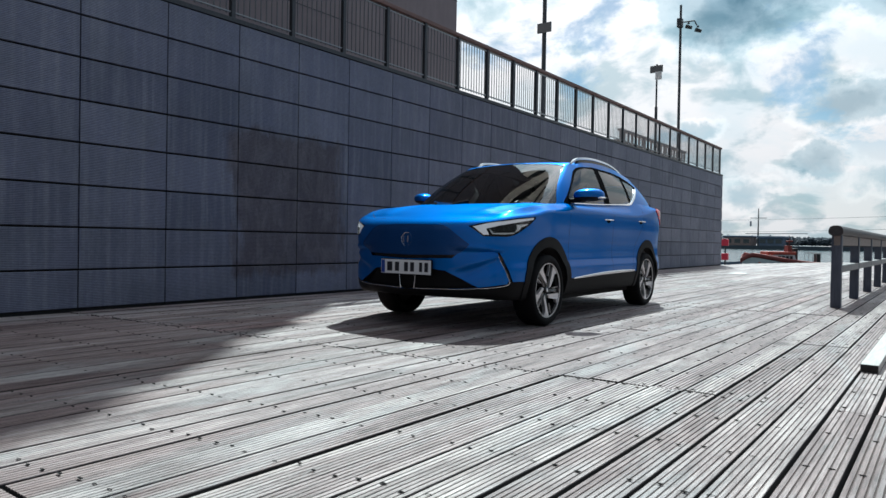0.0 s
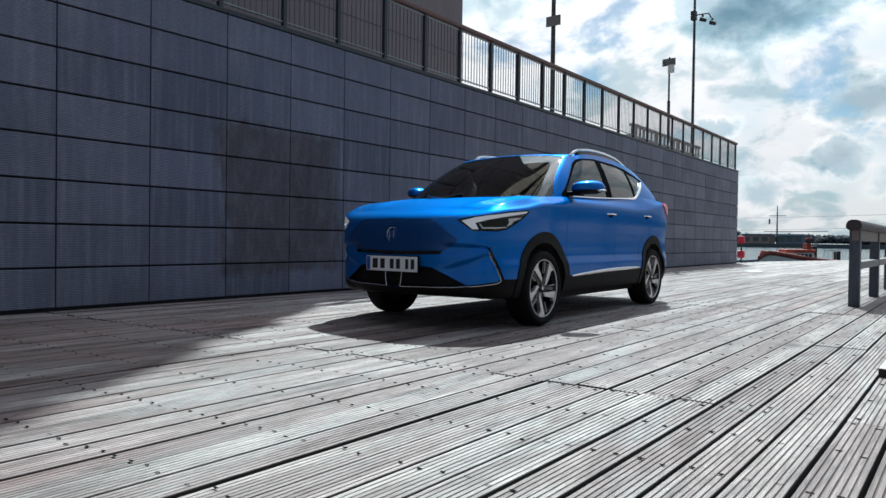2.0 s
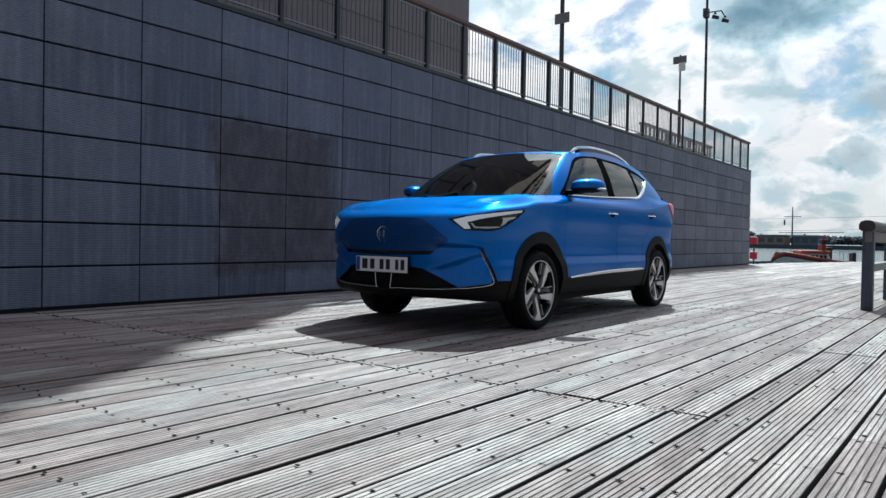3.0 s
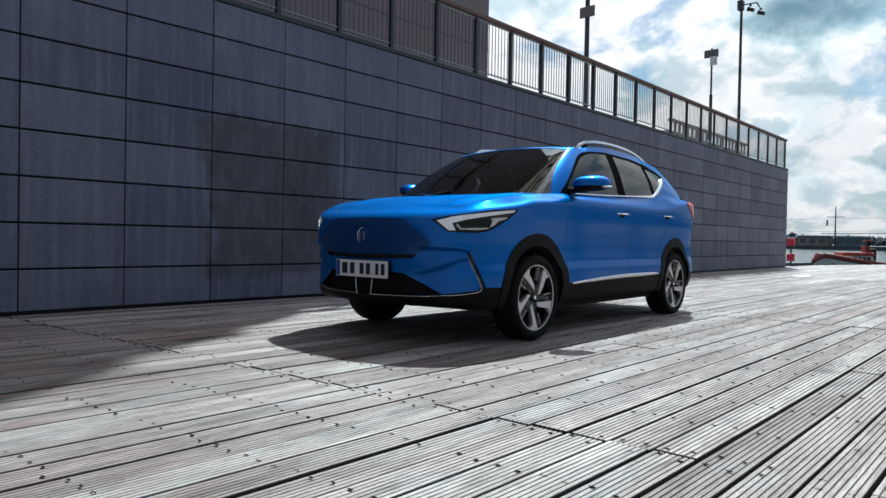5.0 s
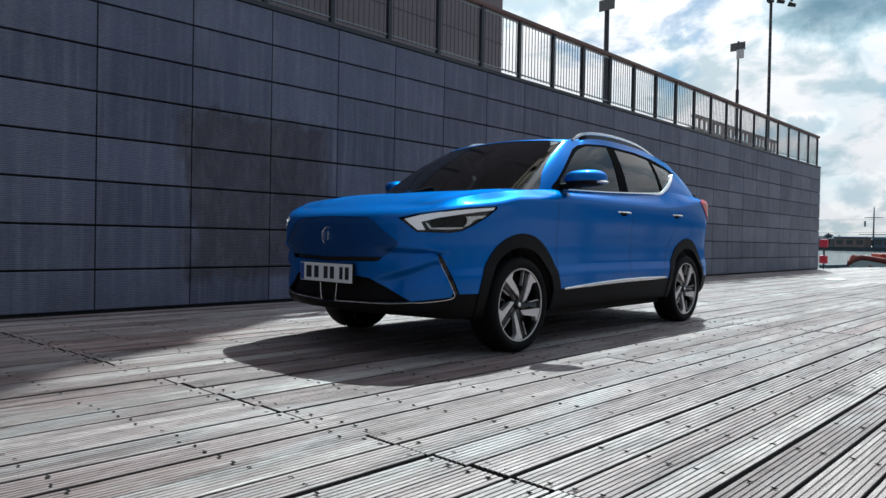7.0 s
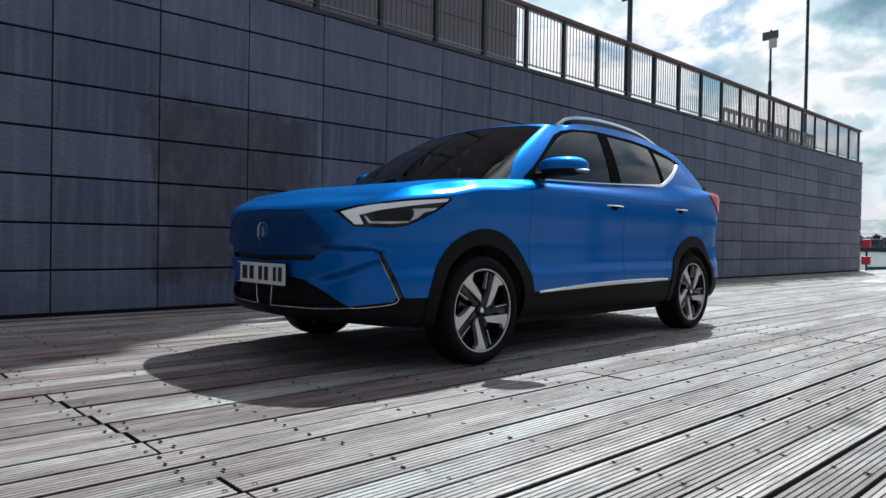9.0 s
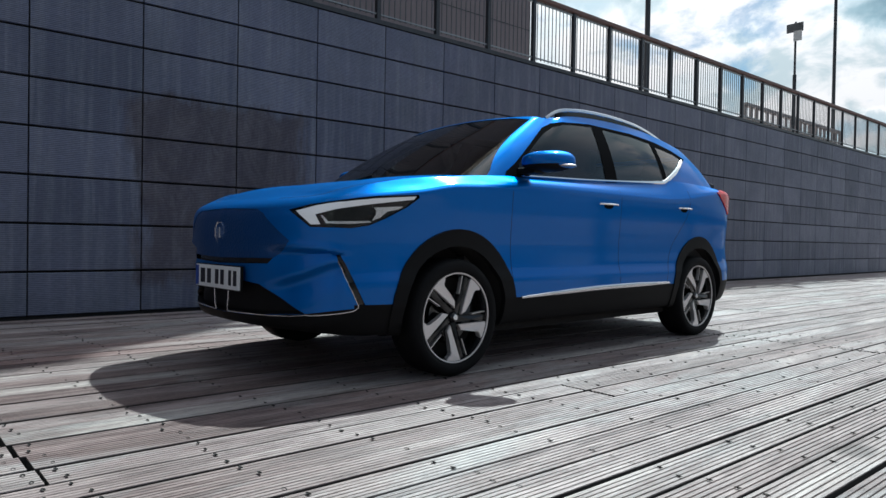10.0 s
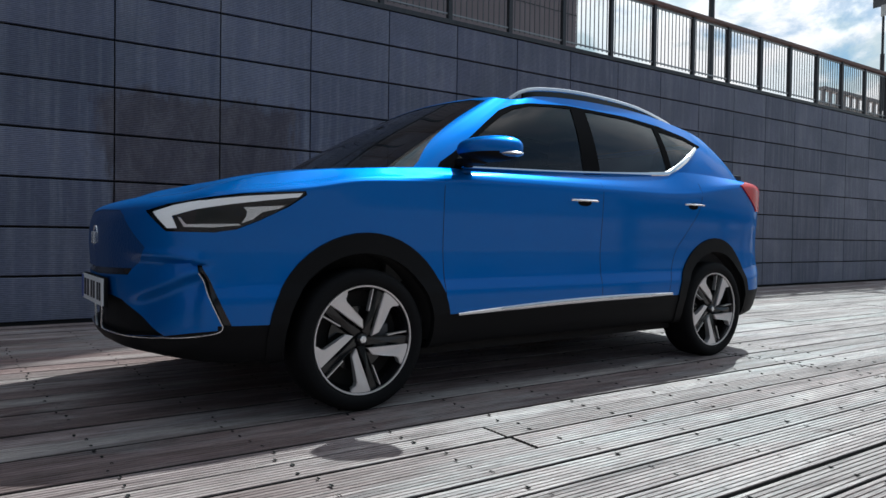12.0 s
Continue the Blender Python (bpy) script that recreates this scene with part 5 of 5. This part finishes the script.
car_part("bonnet", take(lower, hood), M_PAINT, car, "mid")
car_part("body_shell", lower, M_PAINT, car, "mid")

# greenhouse: glass and its black surround
SURROUND = [(0.40, 1.10), (0.43, 1.14), (0.52, 1.195), (0.78, 1.385), (0.90, 1.468), (1.01, 1.515), (1.12, 1.538), (1.4, 1.562), (1.9, 1.556), (2.24, 1.528), (2.50, 1.484), (2.66, 1.428),
            (2.50, 1.37), (2.2, 1.22), (2.05, 1.178), (1.2, 1.13), (0.8, 1.112)]
on_side = lambda c: c.x > 0.45 and 0.3 < c.y < 2.8
frame_bm = take(house, carve(house, SURROUND, SIDE, on_side))
PANES = (("front_window", [(0.50, 1.115), (0.56, 1.20), (0.80, 1.37), (0.92, 1.447), (1.01, 1.49), (1.12, 1.522), (1.25, 1.536), (1.43, 1.545), (1.37, 1.12)], M_GLASS),
         ("rear_window", [(1.505, 1.14), (2.12, 1.175), (2.15, 1.508), (1.91, 1.533), (1.54, 1.542)], M_PRIVACY),
         ("quarter_window", [(2.18, 1.215), (2.45, 1.35), (2.58, 1.425), (2.48, 1.456), (2.2, 1.49)], M_PRIVACY))
for nm, poly, m_ in PANES:
    for o in car_part(nm, shift(take(frame_bm, carve(frame_bm, poly, SIDE)), -0.004), m_, car, "pair", "dark tinted side glass"):
        o.visible_shadow = False
car_part("window_surround", thicken(frame_bm, 0.01), M_TRIMBLACK, car, "pair", "black window surround")
ws = carve(house, [(-0.01, 1.06), (0.80, 1.06), (0.775, 1.14), (0.692, 1.32), (0.596, 1.526), (0.45, 1.552), (0.2, 1.566), (-0.01, 1.570)], FRONT, lambda c: c.y < 1.05 and c.z < 1.59)
o = car_part("windscreen", shift(take(house, ws), -0.003), M_SCREEN, car, "mid", "raked windscreen mirroring the building and sky")[0]
o.visible_shadow = False
rw = carve(house, [(-0.01, 1.2), (0.60, 1.2), (0.50, 1.46), (-0.01, 1.48)], FRONT, lambda c: c.y > 2.75 and c.z < 1.5)
car_part("tailgate_window", shift(take(house, rw), -0.003), M_PRIVACY, car, "mid")
lining = recess(house.copy(), 0.02)
bmesh.ops.reverse_faces(lining, faces=lining.faces[:])
car_part("headliner", lining, M_SEAT, car, "mid", "dark roof lining")
car_part("roof", house, M_PAINT, car, "mid")
bm = add_box(bmesh.new(), -0.50, 2.84, 1.460, 0.50, 3.0, 1.480, 0.010)
sharp(part("spoiler", bm, M_PAINT, car))

# trim
CHROME_LINE = [(0.845, 0.55, 1.126), (0.85, 0.8, 1.135), (0.85, 1.2, 1.150), (0.85, 1.7, 1.177), (0.84, 2.06, 1.198), (0.82, 2.15, 1.214), (0.79, 2.30, 1.275), (0.76, 2.44, 1.345), (0.72, 2.55, 1.405)]
car_part("belt_trim", ribbon(tree_house, CHROME_LINE, [0.013, 0.013, 0.013, 0.013, 0.014, 0.020, 0.030, 0.036, 0.024], 0.014, 0.02, 60), M_CHROME, car, "pair", "bright chrome window trim")
car_part("sill_trim", ribbon(tree_low, [(0.9, 0.49, 0.402), (0.9, 0.85, 0.418), (0.9, 1.21, 0.431), (0.9, 1.65, 0.438), (0.9, 2.085, 0.438)], [0.015, 0.027, 0.031, 0.030, 0.018], 0.010), M_SATIN, car, "pair", "satin silver sill strip")
def oblique_hit(u, z):
    """Where the corner of the bumper lies, looked at from its corner."""
    out = Vector((0.8, -0.6, 0))
    return tree_low.ray_cast(Vector((0.6, 0.8, 0)) * u + UP * z + out * 2, -out)[0]


lip = [(0.07, -0.95, 0.332), (0.3, -0.94, 0.337), (0.53, -0.86, 0.342), (0.65, -0.81, 0.352), (0.77, -0.70, 0.370)] + [tuple(oblique_hit(u, z)) for u, z in ((-0.028, 0.384), (-0.006, 0.402), (-0.014, 0.425), (-0.032, 0.465), (-0.051, 0.505), (-0.079, 0.562), (-0.107, 0.620))]
car_part("bumper_trim", ribbon(tree_low, lip, [0.005, 0.005, 0.005, 0.005, 0.004], 0.003, 0.004, 90), M_SATIN, car, "pair", "thin silver bumper line")
car_part("intake_bar", ribbon(tree_low, [(0.085, -0.95, 0.45), (0.08, -0.95, 0.39), (0.07, -0.94, 0.335)], [0.008, 0.008, 0.009], 0.004, 0.004, 12), M_SATIN, car, "pair")
# shut lines
for line in ([(0.9, 0.425, 0.42), (0.9, 0.405, 0.8), (0.9, 0.40, 1.02), (0.86, 0.41, 1.09)], [(0.9, 1.475, 0.44), (0.9, 1.47, 0.8), (0.87, 1.465, 1.1)],
             [(0.9, 2.06, 0.45), (0.9, 2.13, 0.68), (0.9, 2.24, 0.82), (0.9, 2.36, 0.98), (0.87, 2.38, 1.15)]):
    car_part("shut_line", ribbon(tree_low, line, [0.0036], 0.0006, 0.006, 24), M_DARK, car)
hood_line = [(0.36, -0.80, 0.93), (0.55, -0.73, 0.96), (0.68, -0.60, 1.0), (0.74, -0.4, 1.035), (0.75, -0.1, 1.075), (0.74, 0.2, 1.10)]
car_part("shut_line", ribbon(tree_low, hood_line, [0.0036], 0.0006, 0.006, 40), M_DARK, car)
# handles, each over a black disc that paints in the cup's shade
for y0, z in ((1.325, 0.988), (2.295, 1.002)):
    co, no, _, _ = tree_low.find_nearest(Vector((0.9, y0, z - 0.012)))
    bm = bmesh.new()
    bmesh.ops.create_uvsphere(bm, u_segments=24, v_segments=12, radius=1, matrix=Matrix.Translation((co.x - 0.004, y0, z - 0.004)) @ Matrix.Diagonal((0.006, 0.074, 0.031, 1)))
    car_part("handle_recess", bm, M_TRIMBLACK, car)
    bm = bmesh.new()
    pts = [(co.x + 0.002, y0 - 0.105), (co.x + 0.022, y0 - 0.075), (co.x + 0.03, y0), (co.x + 0.022, y0 + 0.075), (co.x + 0.002, y0 + 0.105)]
    rings = []
    for x, y in spline(pts, 14):
        rings.append([bm.verts.new((x + dx, y, z + dz)) for dx, dz in ((-0.006, -0.007), (0.004, -0.006), (0.007, 0.0), (0.003, 0.005), (-0.006, 0.004))])
    for a, b in zip(rings, rings[1:]):
        for i in range(5):
            bm.faces.new((a[i], a[(i + 1) % 5], b[(i + 1) % 5], b[i]))
    bm.faces.new(rings[0])
    bm.faces.new(rings[-1])
    bmesh.ops.recalc_face_normals(bm, faces=bm.faces)
    car_part("door_handle", bm, M_CHROME, car, "pair", "chrome door handle")
# roof rails
bm, rings = bmesh.new(), []
rail_line = spline([(0.565, 1.05, 1.560), (0.58, 1.12, 1.607), (0.592, 1.22, 1.635), (0.598, 1.45, 1.655), (0.598, 1.75, 1.655), (0.588, 2.05, 1.638), (0.575, 2.3, 1.60), (0.562, 2.48, 1.56), (0.55, 2.58, 1.525)], 50)
for i, p in enumerate(rail_line):
    t = Vector(rail_line[min(i + 1, 49)] - rail_line[max(i - 1, 0)]).normalized()
    s = t.cross(UP).normalized()
    u = s.cross(t)
    rings.append([bm.verts.new(Vector(p) + s * a + u * b) for a, b in ((-0.014, -0.006), (0.014, -0.006), (0.015, 0.005), (0.009, 0.014), (-0.009, 0.014), (-0.015, 0.005))])
for a, b in zip(rings, rings[1:]):
    for i in range(6):
        bm.faces.new((a[i], a[(i + 1) % 6], b[(i + 1) % 6], b[i]))
bm.faces.new(rings[0])
bm.faces.new(rings[-1])
bmesh.ops.recalc_face_normals(bm, faces=bm.faces)
car_part("roof_rail", bm, M_SATIN, car, "pair", "polished silver roof rail")
# black infill under the rails
bm, rings = bmesh.new(), []
for p in rail_line[3:-3]:
    rings.append([bm.verts.new(Vector(p) + Vector((a, 0, b))) for a, b in ((-0.006, -0.008), (0.006, -0.008), (0.006, -0.05), (-0.006, -0.05))])
for a, b in zip(rings, rings[1:]):
    for i in range(4):
        bm.faces.new((a[i], a[(i + 1) % 4], b[(i + 1) % 4], b[i]))
bmesh.ops.recalc_face_normals(bm, faces=bm.faces)
car_part("rail_foot", bm, M_GLOSS, car)

# mirrors
bm = bmesh.new()
bmesh.ops.create_uvsphere(bm, u_segments=28, v_segments=18, radius=1)
for v in bm.verts:
    x, y, z = v.co
    y2 = y if y < 0 else y * 0.45           # blunt towards the rear
    x = math.copysign(abs(x) ** 0.75, x)
    v.co = Vector((0.978 + 0.125 * x * (1 - 0.12 * z), 0.625 + 0.16 * y2 + 0.05 * x, 1.202 + 0.061 * math.copysign(abs(z) ** 0.8, z) + 0.006 * x))
cap_faces = [f for f in bm.faces if f.calc_center_median().z < 1.176]
under = take(bm, cap_faces)
car_part("mirror_cap", bm, M_PAINT, car, "pair", "blue door mirror")
car_part("mirror_foot", under, M_PLASTIC, car)
bm = bmesh.new()
bmesh.ops.create_uvsphere(bm, u_segments=20, v_segments=10, radius=1, matrix=pose(1.015, 0.635, 1.174, 0, 0, 20) @ Matrix.Diagonal((0.115, 0.078, 0.018, 1)))
car_part("indicator", bm, M_SATIN, car, "pair", "clear indicator strip")
bm = add_box(bmesh.new(), 0.80, 0.515, 1.128, 0.945, 0.615, 1.166, 0.016)
car_part("mirror_arm", bm, M_PLASTIC, car)

# number plate, badge
bm = box(-0.265, -0.970, 0.455, 0.265, -0.960, 0.575, 0.004)
plate = part("number_plate", bm, M_PLATE, car, "white number plate with blue band")
part("plate_band", box(-0.258, -0.9725, 0.460, -0.222, -0.969, 0.570), M_PLATEBLUE, plate)
part("plate_holder", box(-0.270, -0.961, 0.450, 0.270, -0.945, 0.580, 0.003), M_PLASTIC, plate)
for x0, x1 in ((-0.195, -0.14), (-0.11, -0.065), (-0.01, 0.03), (0.055, 0.095), (0.15, 0.18), (0.205, 0.24)):
    part("plate_bar", box(x0, -0.9722, 0.477, x1, -0.969, 0.555), M_INK, plate)
bm = lathe([(0.053, 0.0), (0.056, 0.004), (0.059, 0.006), (0.059, 0.0)], 8)
bmesh.ops.transform(bm, matrix=pose(0, -0.950, 0.752, 0, 0, -90) @ pose(0, 0, 0, 22.5, 0, 0), verts=bm.verts)
badge = part("badge", bm, M_SATIN, car, "eight-sided chrome badge")
for x in (-0.030, 0.014):
    part("badge_bar", box(x, -0.966, 0.724, x + 0.009, -0.950, 0.780, 0.002), M_SATIN, badge)


# ---------------------------------------------------------------- car: wheels
def wheel(cy, side, spin):
    w = new("wheel")
    w.parent = car
    w.matrix_basis = pose(side * 0.775, cy, HUB_Z, 0, 0, 0 if side > 0 else 180)
    tagged(w, "alloy wheel with twisted two-tone spokes")
    tyre = lathe([(0.245, -0.10), (0.285, -0.108), (0.304, -0.10), (0.315, -0.082), (0.3165, -0.03), (0.3165, 0.03), (0.315, 0.082), (0.305, 0.098), (0.294, 0.106), (0.27, 0.109), (0.25, 0.102), (0.241, 0.09)], 72)
    sharp(part("tyre", tyre, M_TYRE, w), 50)
    rim = lathe([(0.236, -0.1), (0.225, -0.06), (0.215, 0.0), (0.218, 0.06), (0.234, 0.094)], 60)
    sharp(part("rim", rim, M_GLOSS, w))
    lipring = lathe([(0.234, 0.090), (0.236, 0.099), (0.242, 0.100), (0.2445, 0.094), (0.2445, 0.085)], 72)
    sharp(part("rim_lip", lipring, M_MACHINED, w))
    sharp(part("brake_disc", lathe([(0.02, 0.015), (0.145, 0.015), (0.145, 0.03), (0.02, 0.03)], 40), M_GLOSS, w))
    part("backing", lathe([(0.005, 0.0), (0.222, 0.0), (0.222, -0.02)], 40), M_DARK, w)
    part("caliper", box(-0.0, 0.08, -0.05, 0.05, 0.15, 0.06, 0.01), M_STEEL, w)
    for i in range(5):
        a = spin + i * 2 * math.pi / 5
        part("spoke_web", slab([(0.03, -0.02), (0.124, 0.02), (0.228, 0.040), (0.222, 0.078), (0.12, 0.05), (0.03, 0.018)], 0.055, 0.080, a, 0.003), M_GLOSS, w)
        part("spoke_blade", slab([(0.038, -0.030), (0.072, -0.051), (0.13, -0.040), (0.188, -0.029), (0.203, -0.034), (0.214, -0.050), (0.228, -0.061), (0.2345, -0.04), (0.238, 0.0), (0.233, 0.043)], 0.06, 0.092, a, 0.003), M_MACHINED, w)
        part("spoke_line", slab([(0.118, 0.051), (0.214, 0.094), (0.212, 0.099), (0.118, 0.056)], 0.06, 0.083, a), M_MACHINED, w)
    sharp(part("hub_cap", lathe([(0.001, 0.088), (0.018, 0.087), (0.024, 0.083), (0.03, 0.07), (0.034, 0.055)], 24), M_GLOSS, w))
    sharp(part("hub_badge", lathe([(0.001, 0.0895), (0.014, 0.0893), (0.016, 0.087)], 20), M_SATIN, w))
    return w


for cy in AXLES:
    wheel(cy, 1, 0.925)
    wheel(cy, -1, 0.9)

# ---------------------------------------------------------------- car: underside and cabin
part("underbody", box(-0.77, 0.36, 0.19, 0.74, 3.05, 0.34, 0.03), M_DARK, car)
part("undertray", box(-0.62, -0.52, 0.245, 0.62, 0.358, 0.34, 0.02), M_DARK, car)
part("bulkhead", box(-0.66, -0.74, 0.34, 0.66, 0.25, 0.84, 0.03), M_DARK, car)
for s in (-1, 1):
    part("door_lining", box(min(s * 0.72, s * 0.78), 0.35, 0.35, max(s * 0.72, s * 0.78), 2.9, 1.09, 0.02), M_SEAT, car)
part("parcel_shelf", box(-0.70, 2.42, 1.09, 0.70, 3.02, 1.12, 0.01), M_SEAT, car)
part("tailgate_lining", box(-0.70, 3.04, 0.9, 0.70, 3.07, 1.24, 0.01), M_SEAT, car)
part("boot_lining", box(-0.70, 2.42, 0.46, 0.70, 2.46, 1.09), M_SEAT, car)
for s in (-1, 1):
    part("boot_side_lining", box(min(s * 0.69, s * 0.73), 2.40, 1.0, max(s * 0.69, s * 0.73), 3.08, 1.25, 0.01), M_SEAT, car)
part("cabin_floor", box(-0.70, 0.25, 0.33, 0.70, 3.0, 0.46, 0.02), M_SEAT, car)
bm = bmesh.new()
dash = [(0.18, 1.03), (0.40, 1.075), (0.60, 1.07), (0.72, 1.03), (0.76, 0.9), (0.70, 0.6), (0.18, 0.55)]
la, lb = [bm.verts.new((-0.72, y, z)) for y, z in dash], [bm.verts.new((0.72, y, z)) for y, z in dash]
bm.faces.new(la)
bm.faces.new(lb)
for i in range(len(dash)):
    j = (i + 1) % len(dash)
    bm.faces.new((la[i], la[j], lb[j], lb[i]))
part("dashboard", bm, M_DASH, car)


def seat(x, y, wide):
    s = new("seat")
    s.parent = car
    part("cushion", box(x - wide / 2, y - 0.05, 0.46, x + wide / 2, y + 0.5, 0.66, 0.06), M_SEAT, s)
    bm = box(-wide / 2, -0.07, 0, wide / 2, 0.07, 0.62, 0.05)
    bmesh.ops.transform(bm, matrix=pose(x, y + 0.5, 0.62, -18, 0, 0), verts=bm.verts)
    part("backrest", bm, M_SEAT, s)
    for k in ((0,) if wide < 0.7 else (-0.42, 0.42)):
        bm = box(-0.13, -0.05, 0, 0.13, 0.05, 0.19, 0.045)
        bmesh.ops.transform(bm, matrix=pose(x + k, y + 0.71, 1.24, -10, 0, 0), verts=bm.verts)
        part("headrest", bm, M_SEAT, s)


seat(-0.37, 0.95, 0.5)
seat(0.37, 0.95, 0.5)
seat(0, 1.95, 1.25)
bm = lathe([(0.165, -0.01), (0.18, -0.014), (0.192, 0.0), (0.18, 0.014), (0.165, 0.01), (0.165, -0.01)], 32)
bmesh.ops.transform(bm, matrix=pose(0.37, 0.86, 1.02, 0, 0, 90) @ pose(0, 0, 0, 0, 25, 0), verts=bm.verts)
part("steering_wheel", bm, M_PLASTIC, car)
# wipers
for x0, x1 in ((-0.55, 0.05), (0.1, 0.62)):
    bm = ribbon(tree_house, [(abs(x0), 0.0, 1.10), ((abs(x0) + abs(x1)) / 2, 0.02, 1.115), (abs(x1), 0.1, 1.125)], [0.014, 0.02, 0.012], 0.02, 0.0, 14)
    if x0 < 0:
        for v in bm.verts:
            v.co.x = -v.co.x
        bmesh.ops.recalc_face_normals(bm, faces=bm.faces)
    car_part("wiper", bm, M_PLASTIC, car, "one")
# the cabin is a little longer than the drawing: the rest moves back with it
LONGER = 0.085
for ob in car.children_recursive:
    if ob.type == "MESH" and ob.parent.name.split(".")[0] != "wheel":
        for v in ob.data.vertices:
            w = max(0.0, min(1.0, (v.co.y - 0.45) / 1.75))
            t = max(0.0, min(1.0, (v.co.y - 2.8) / 0.4))
            v.co.y += LONGER * w * w * (3 - 2 * w) + 0.03 * t * t * (3 - 2 * t)
for ob in car.children:
    if ob.name.split(".")[0] == "wheel" and ob.location.y > 1:
        ob.location.y += LONGER
car.matrix_basis = pose(-3.78, 5.722, 0, 0, 0, 1.9)

# fittings belong to the door, the mirror or the rail that carries them
def kin(name):
    return [o for o in car.children if o.name.split(".")[0] == name]


def middle(o):
    return sum((v.co for v in o.data.vertices), Vector()) / len(o.data.vertices)


for small, carriers in (("door_handle", ("front_door", "rear_door")), ("handle_recess", ("front_door", "rear_door")), ("sill_trim", ("front_door",)),
                        ("mirror_foot", ("mirror_cap",)), ("indicator", ("mirror_cap",)), ("mirror_arm", ("mirror_cap",)), ("rail_foot", ("roof_rail",)),
                        ("intake_bar", ("lower_intake",)), ("wheel_arch_liner", ("wheel_arch_trim",))):
    for o in kin(small):
        o.parent = min((c for k in carriers for c in kin(k)), key=lambda c: (middle(c) - middle(o)).length)

# ---------------------------------------------------------------- pieces: wall panels
wall_near = panel_mesh(PANEL_W - GAP, PANEL_H - GAP_UP)
pan_v, pan_f = [], []
k0 = -18
while PANEL_Y0 + k0 * PANEL_W < WALL_END - 0.05:
    y0 = PANEL_Y0 + k0 * PANEL_W
    y1 = min(y0 + PANEL_W, WALL_END)
    for r, (z0, z1) in enumerate(wall_rows):
        me = wall_near if 0 < r < 7 and y1 - y0 > PANEL_W - 0.01 else panel_mesh(y1 - y0 - GAP, z1 - z0 - GAP_UP)
        if 0.5 < y0 < 25:
            p = new("panel", me)
            p.parent = wall
            p.location = (WALL_X, y0 + GAP / 2, z0 + GAP_UP / 2)
        else:
            o = len(pan_v)
            pan_v += [(WALL_X + v.co.x, y0 + GAP / 2 + v.co.y, z0 + GAP_UP / 2 + v.co.z) for v in me.vertices]
            pan_f += [tuple(o + i for i in f.vertices) for f in me.polygons]
    k0 += 1
me = mesh_of("panel_field", pan_v, pan_f)
me.materials.append(M_PANEL)
tagged(new("panel_field", me), kind="stuff").parent = wall
# the wall's end, facing along the quay
for r, (z0, z1) in enumerate(wall_rows):
    for i in range(3):
        p = new("panel", panel_mesh(0.9, z1 - z0 - GAP_UP))
        p.parent = wall
        p.matrix_basis = pose(WALL_X - 0.012 - i * 0.912, WALL_END + 0.002, z0 + GAP_UP / 2, 0, 0, 90)

# ---------------------------------------------------------------- pieces: deck boards
near_len = {}
rng = random.Random(11)
far_v, far_f, far_m, screw_v, screw_f = [], [], [], [], []
for c in range(-36, 30):
    xc = DECK_X0 + DECK_PITCH * (c + 0.5)
    for k in range(-3, 8):
        y0, y1 = seam_at(xc, k) + rng.uniform(0.004, 0.012), seam_at(xc, k + 1) - rng.uniform(0.003, 0.010)
        y1 = min(y1, deck_end(xc))
        y0 = max(y0, -11.0)
        if y1 - y0 < 0.2:
            continue
        dz, tilt = rng.uniform(-0.003, 0.0025), rng.uniform(-0.25, 0.25)
        jx = rng.uniform(-0.003, 0.003)
        near = -5.9 < xc < 0.9 and -1.9 < (y0 + y1) / 2 < 17
        key = round((y1 - y0) * 250)
        if near:
            if key not in near_len:
                near_len[key] = plank_mesh(y1 - y0, True)
            p = new("plank", near_len[key])
            p.parent = deck
            p.matrix_basis = pose(xc + jx, y0, dz, 0, tilt, 0)
        else:
            ribbed = (y0 + y1) / 2 < 14 and xc < 2.5
            me = plank_mesh(y1 - y0, ribbed, "tmp")
            o = len(far_v)
            far_v += [(xc + jx + v.co.x, y0 + v.co.y, dz + v.co.z) for v in me.vertices]
            far_f += [tuple(o + i for i in f.vertices) for f in me.polygons]
            far_m += [f.material_index for f in me.polygons]
            bpy.data.meshes.remove(me)
me = mesh_of("plank_field", far_v, far_f)
me.materials.append(M_PLANK)
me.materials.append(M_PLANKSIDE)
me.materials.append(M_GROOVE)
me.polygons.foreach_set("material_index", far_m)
tagged(new("plank_field", me), kind="stuff").parent = deck

# screw heads, two to a board on every joist
me = None
for c in range(-36, 12):
    xc = DECK_X0 + DECK_PITCH * (c + 0.5)
    for j in range(-9, 31):
        for yy in ([3.68 + 0.085 * (xc + 3.0) + 0.49 * j] if j % 10 else [3.63 + 0.085 * (xc + 3.0) + 0.49 * j, 3.735 + 0.085 * (xc + 3.0) + 0.49 * j]):
            if yy > 9.5:
                continue
            for s in (-0.042, 0.042):
                if rng.random() < 0.10:
                    continue
                px, py, r = xc + s + rng.uniform(-0.006, 0.006), yy + rng.uniform(-0.02, 0.02), rng.uniform(0.005, 0.0068)
                o = len(screw_v)
                screw_v += [(px + 2.3 * r * math.cos(a * math.pi / 4), py + r * math.sin(a * math.pi / 4), 0.0032) for a in range(8)]
                screw_v.append((px, py, -0.002))
                screw_f += [(o + a, o + (a + 1) % 8, o + 8) for a in range(8)]
me = mesh_of("screw_heads", screw_v, screw_f)
me.materials.append(M_DARK)
tagged(new("screw_heads", me), kind="stuff").parent = deck
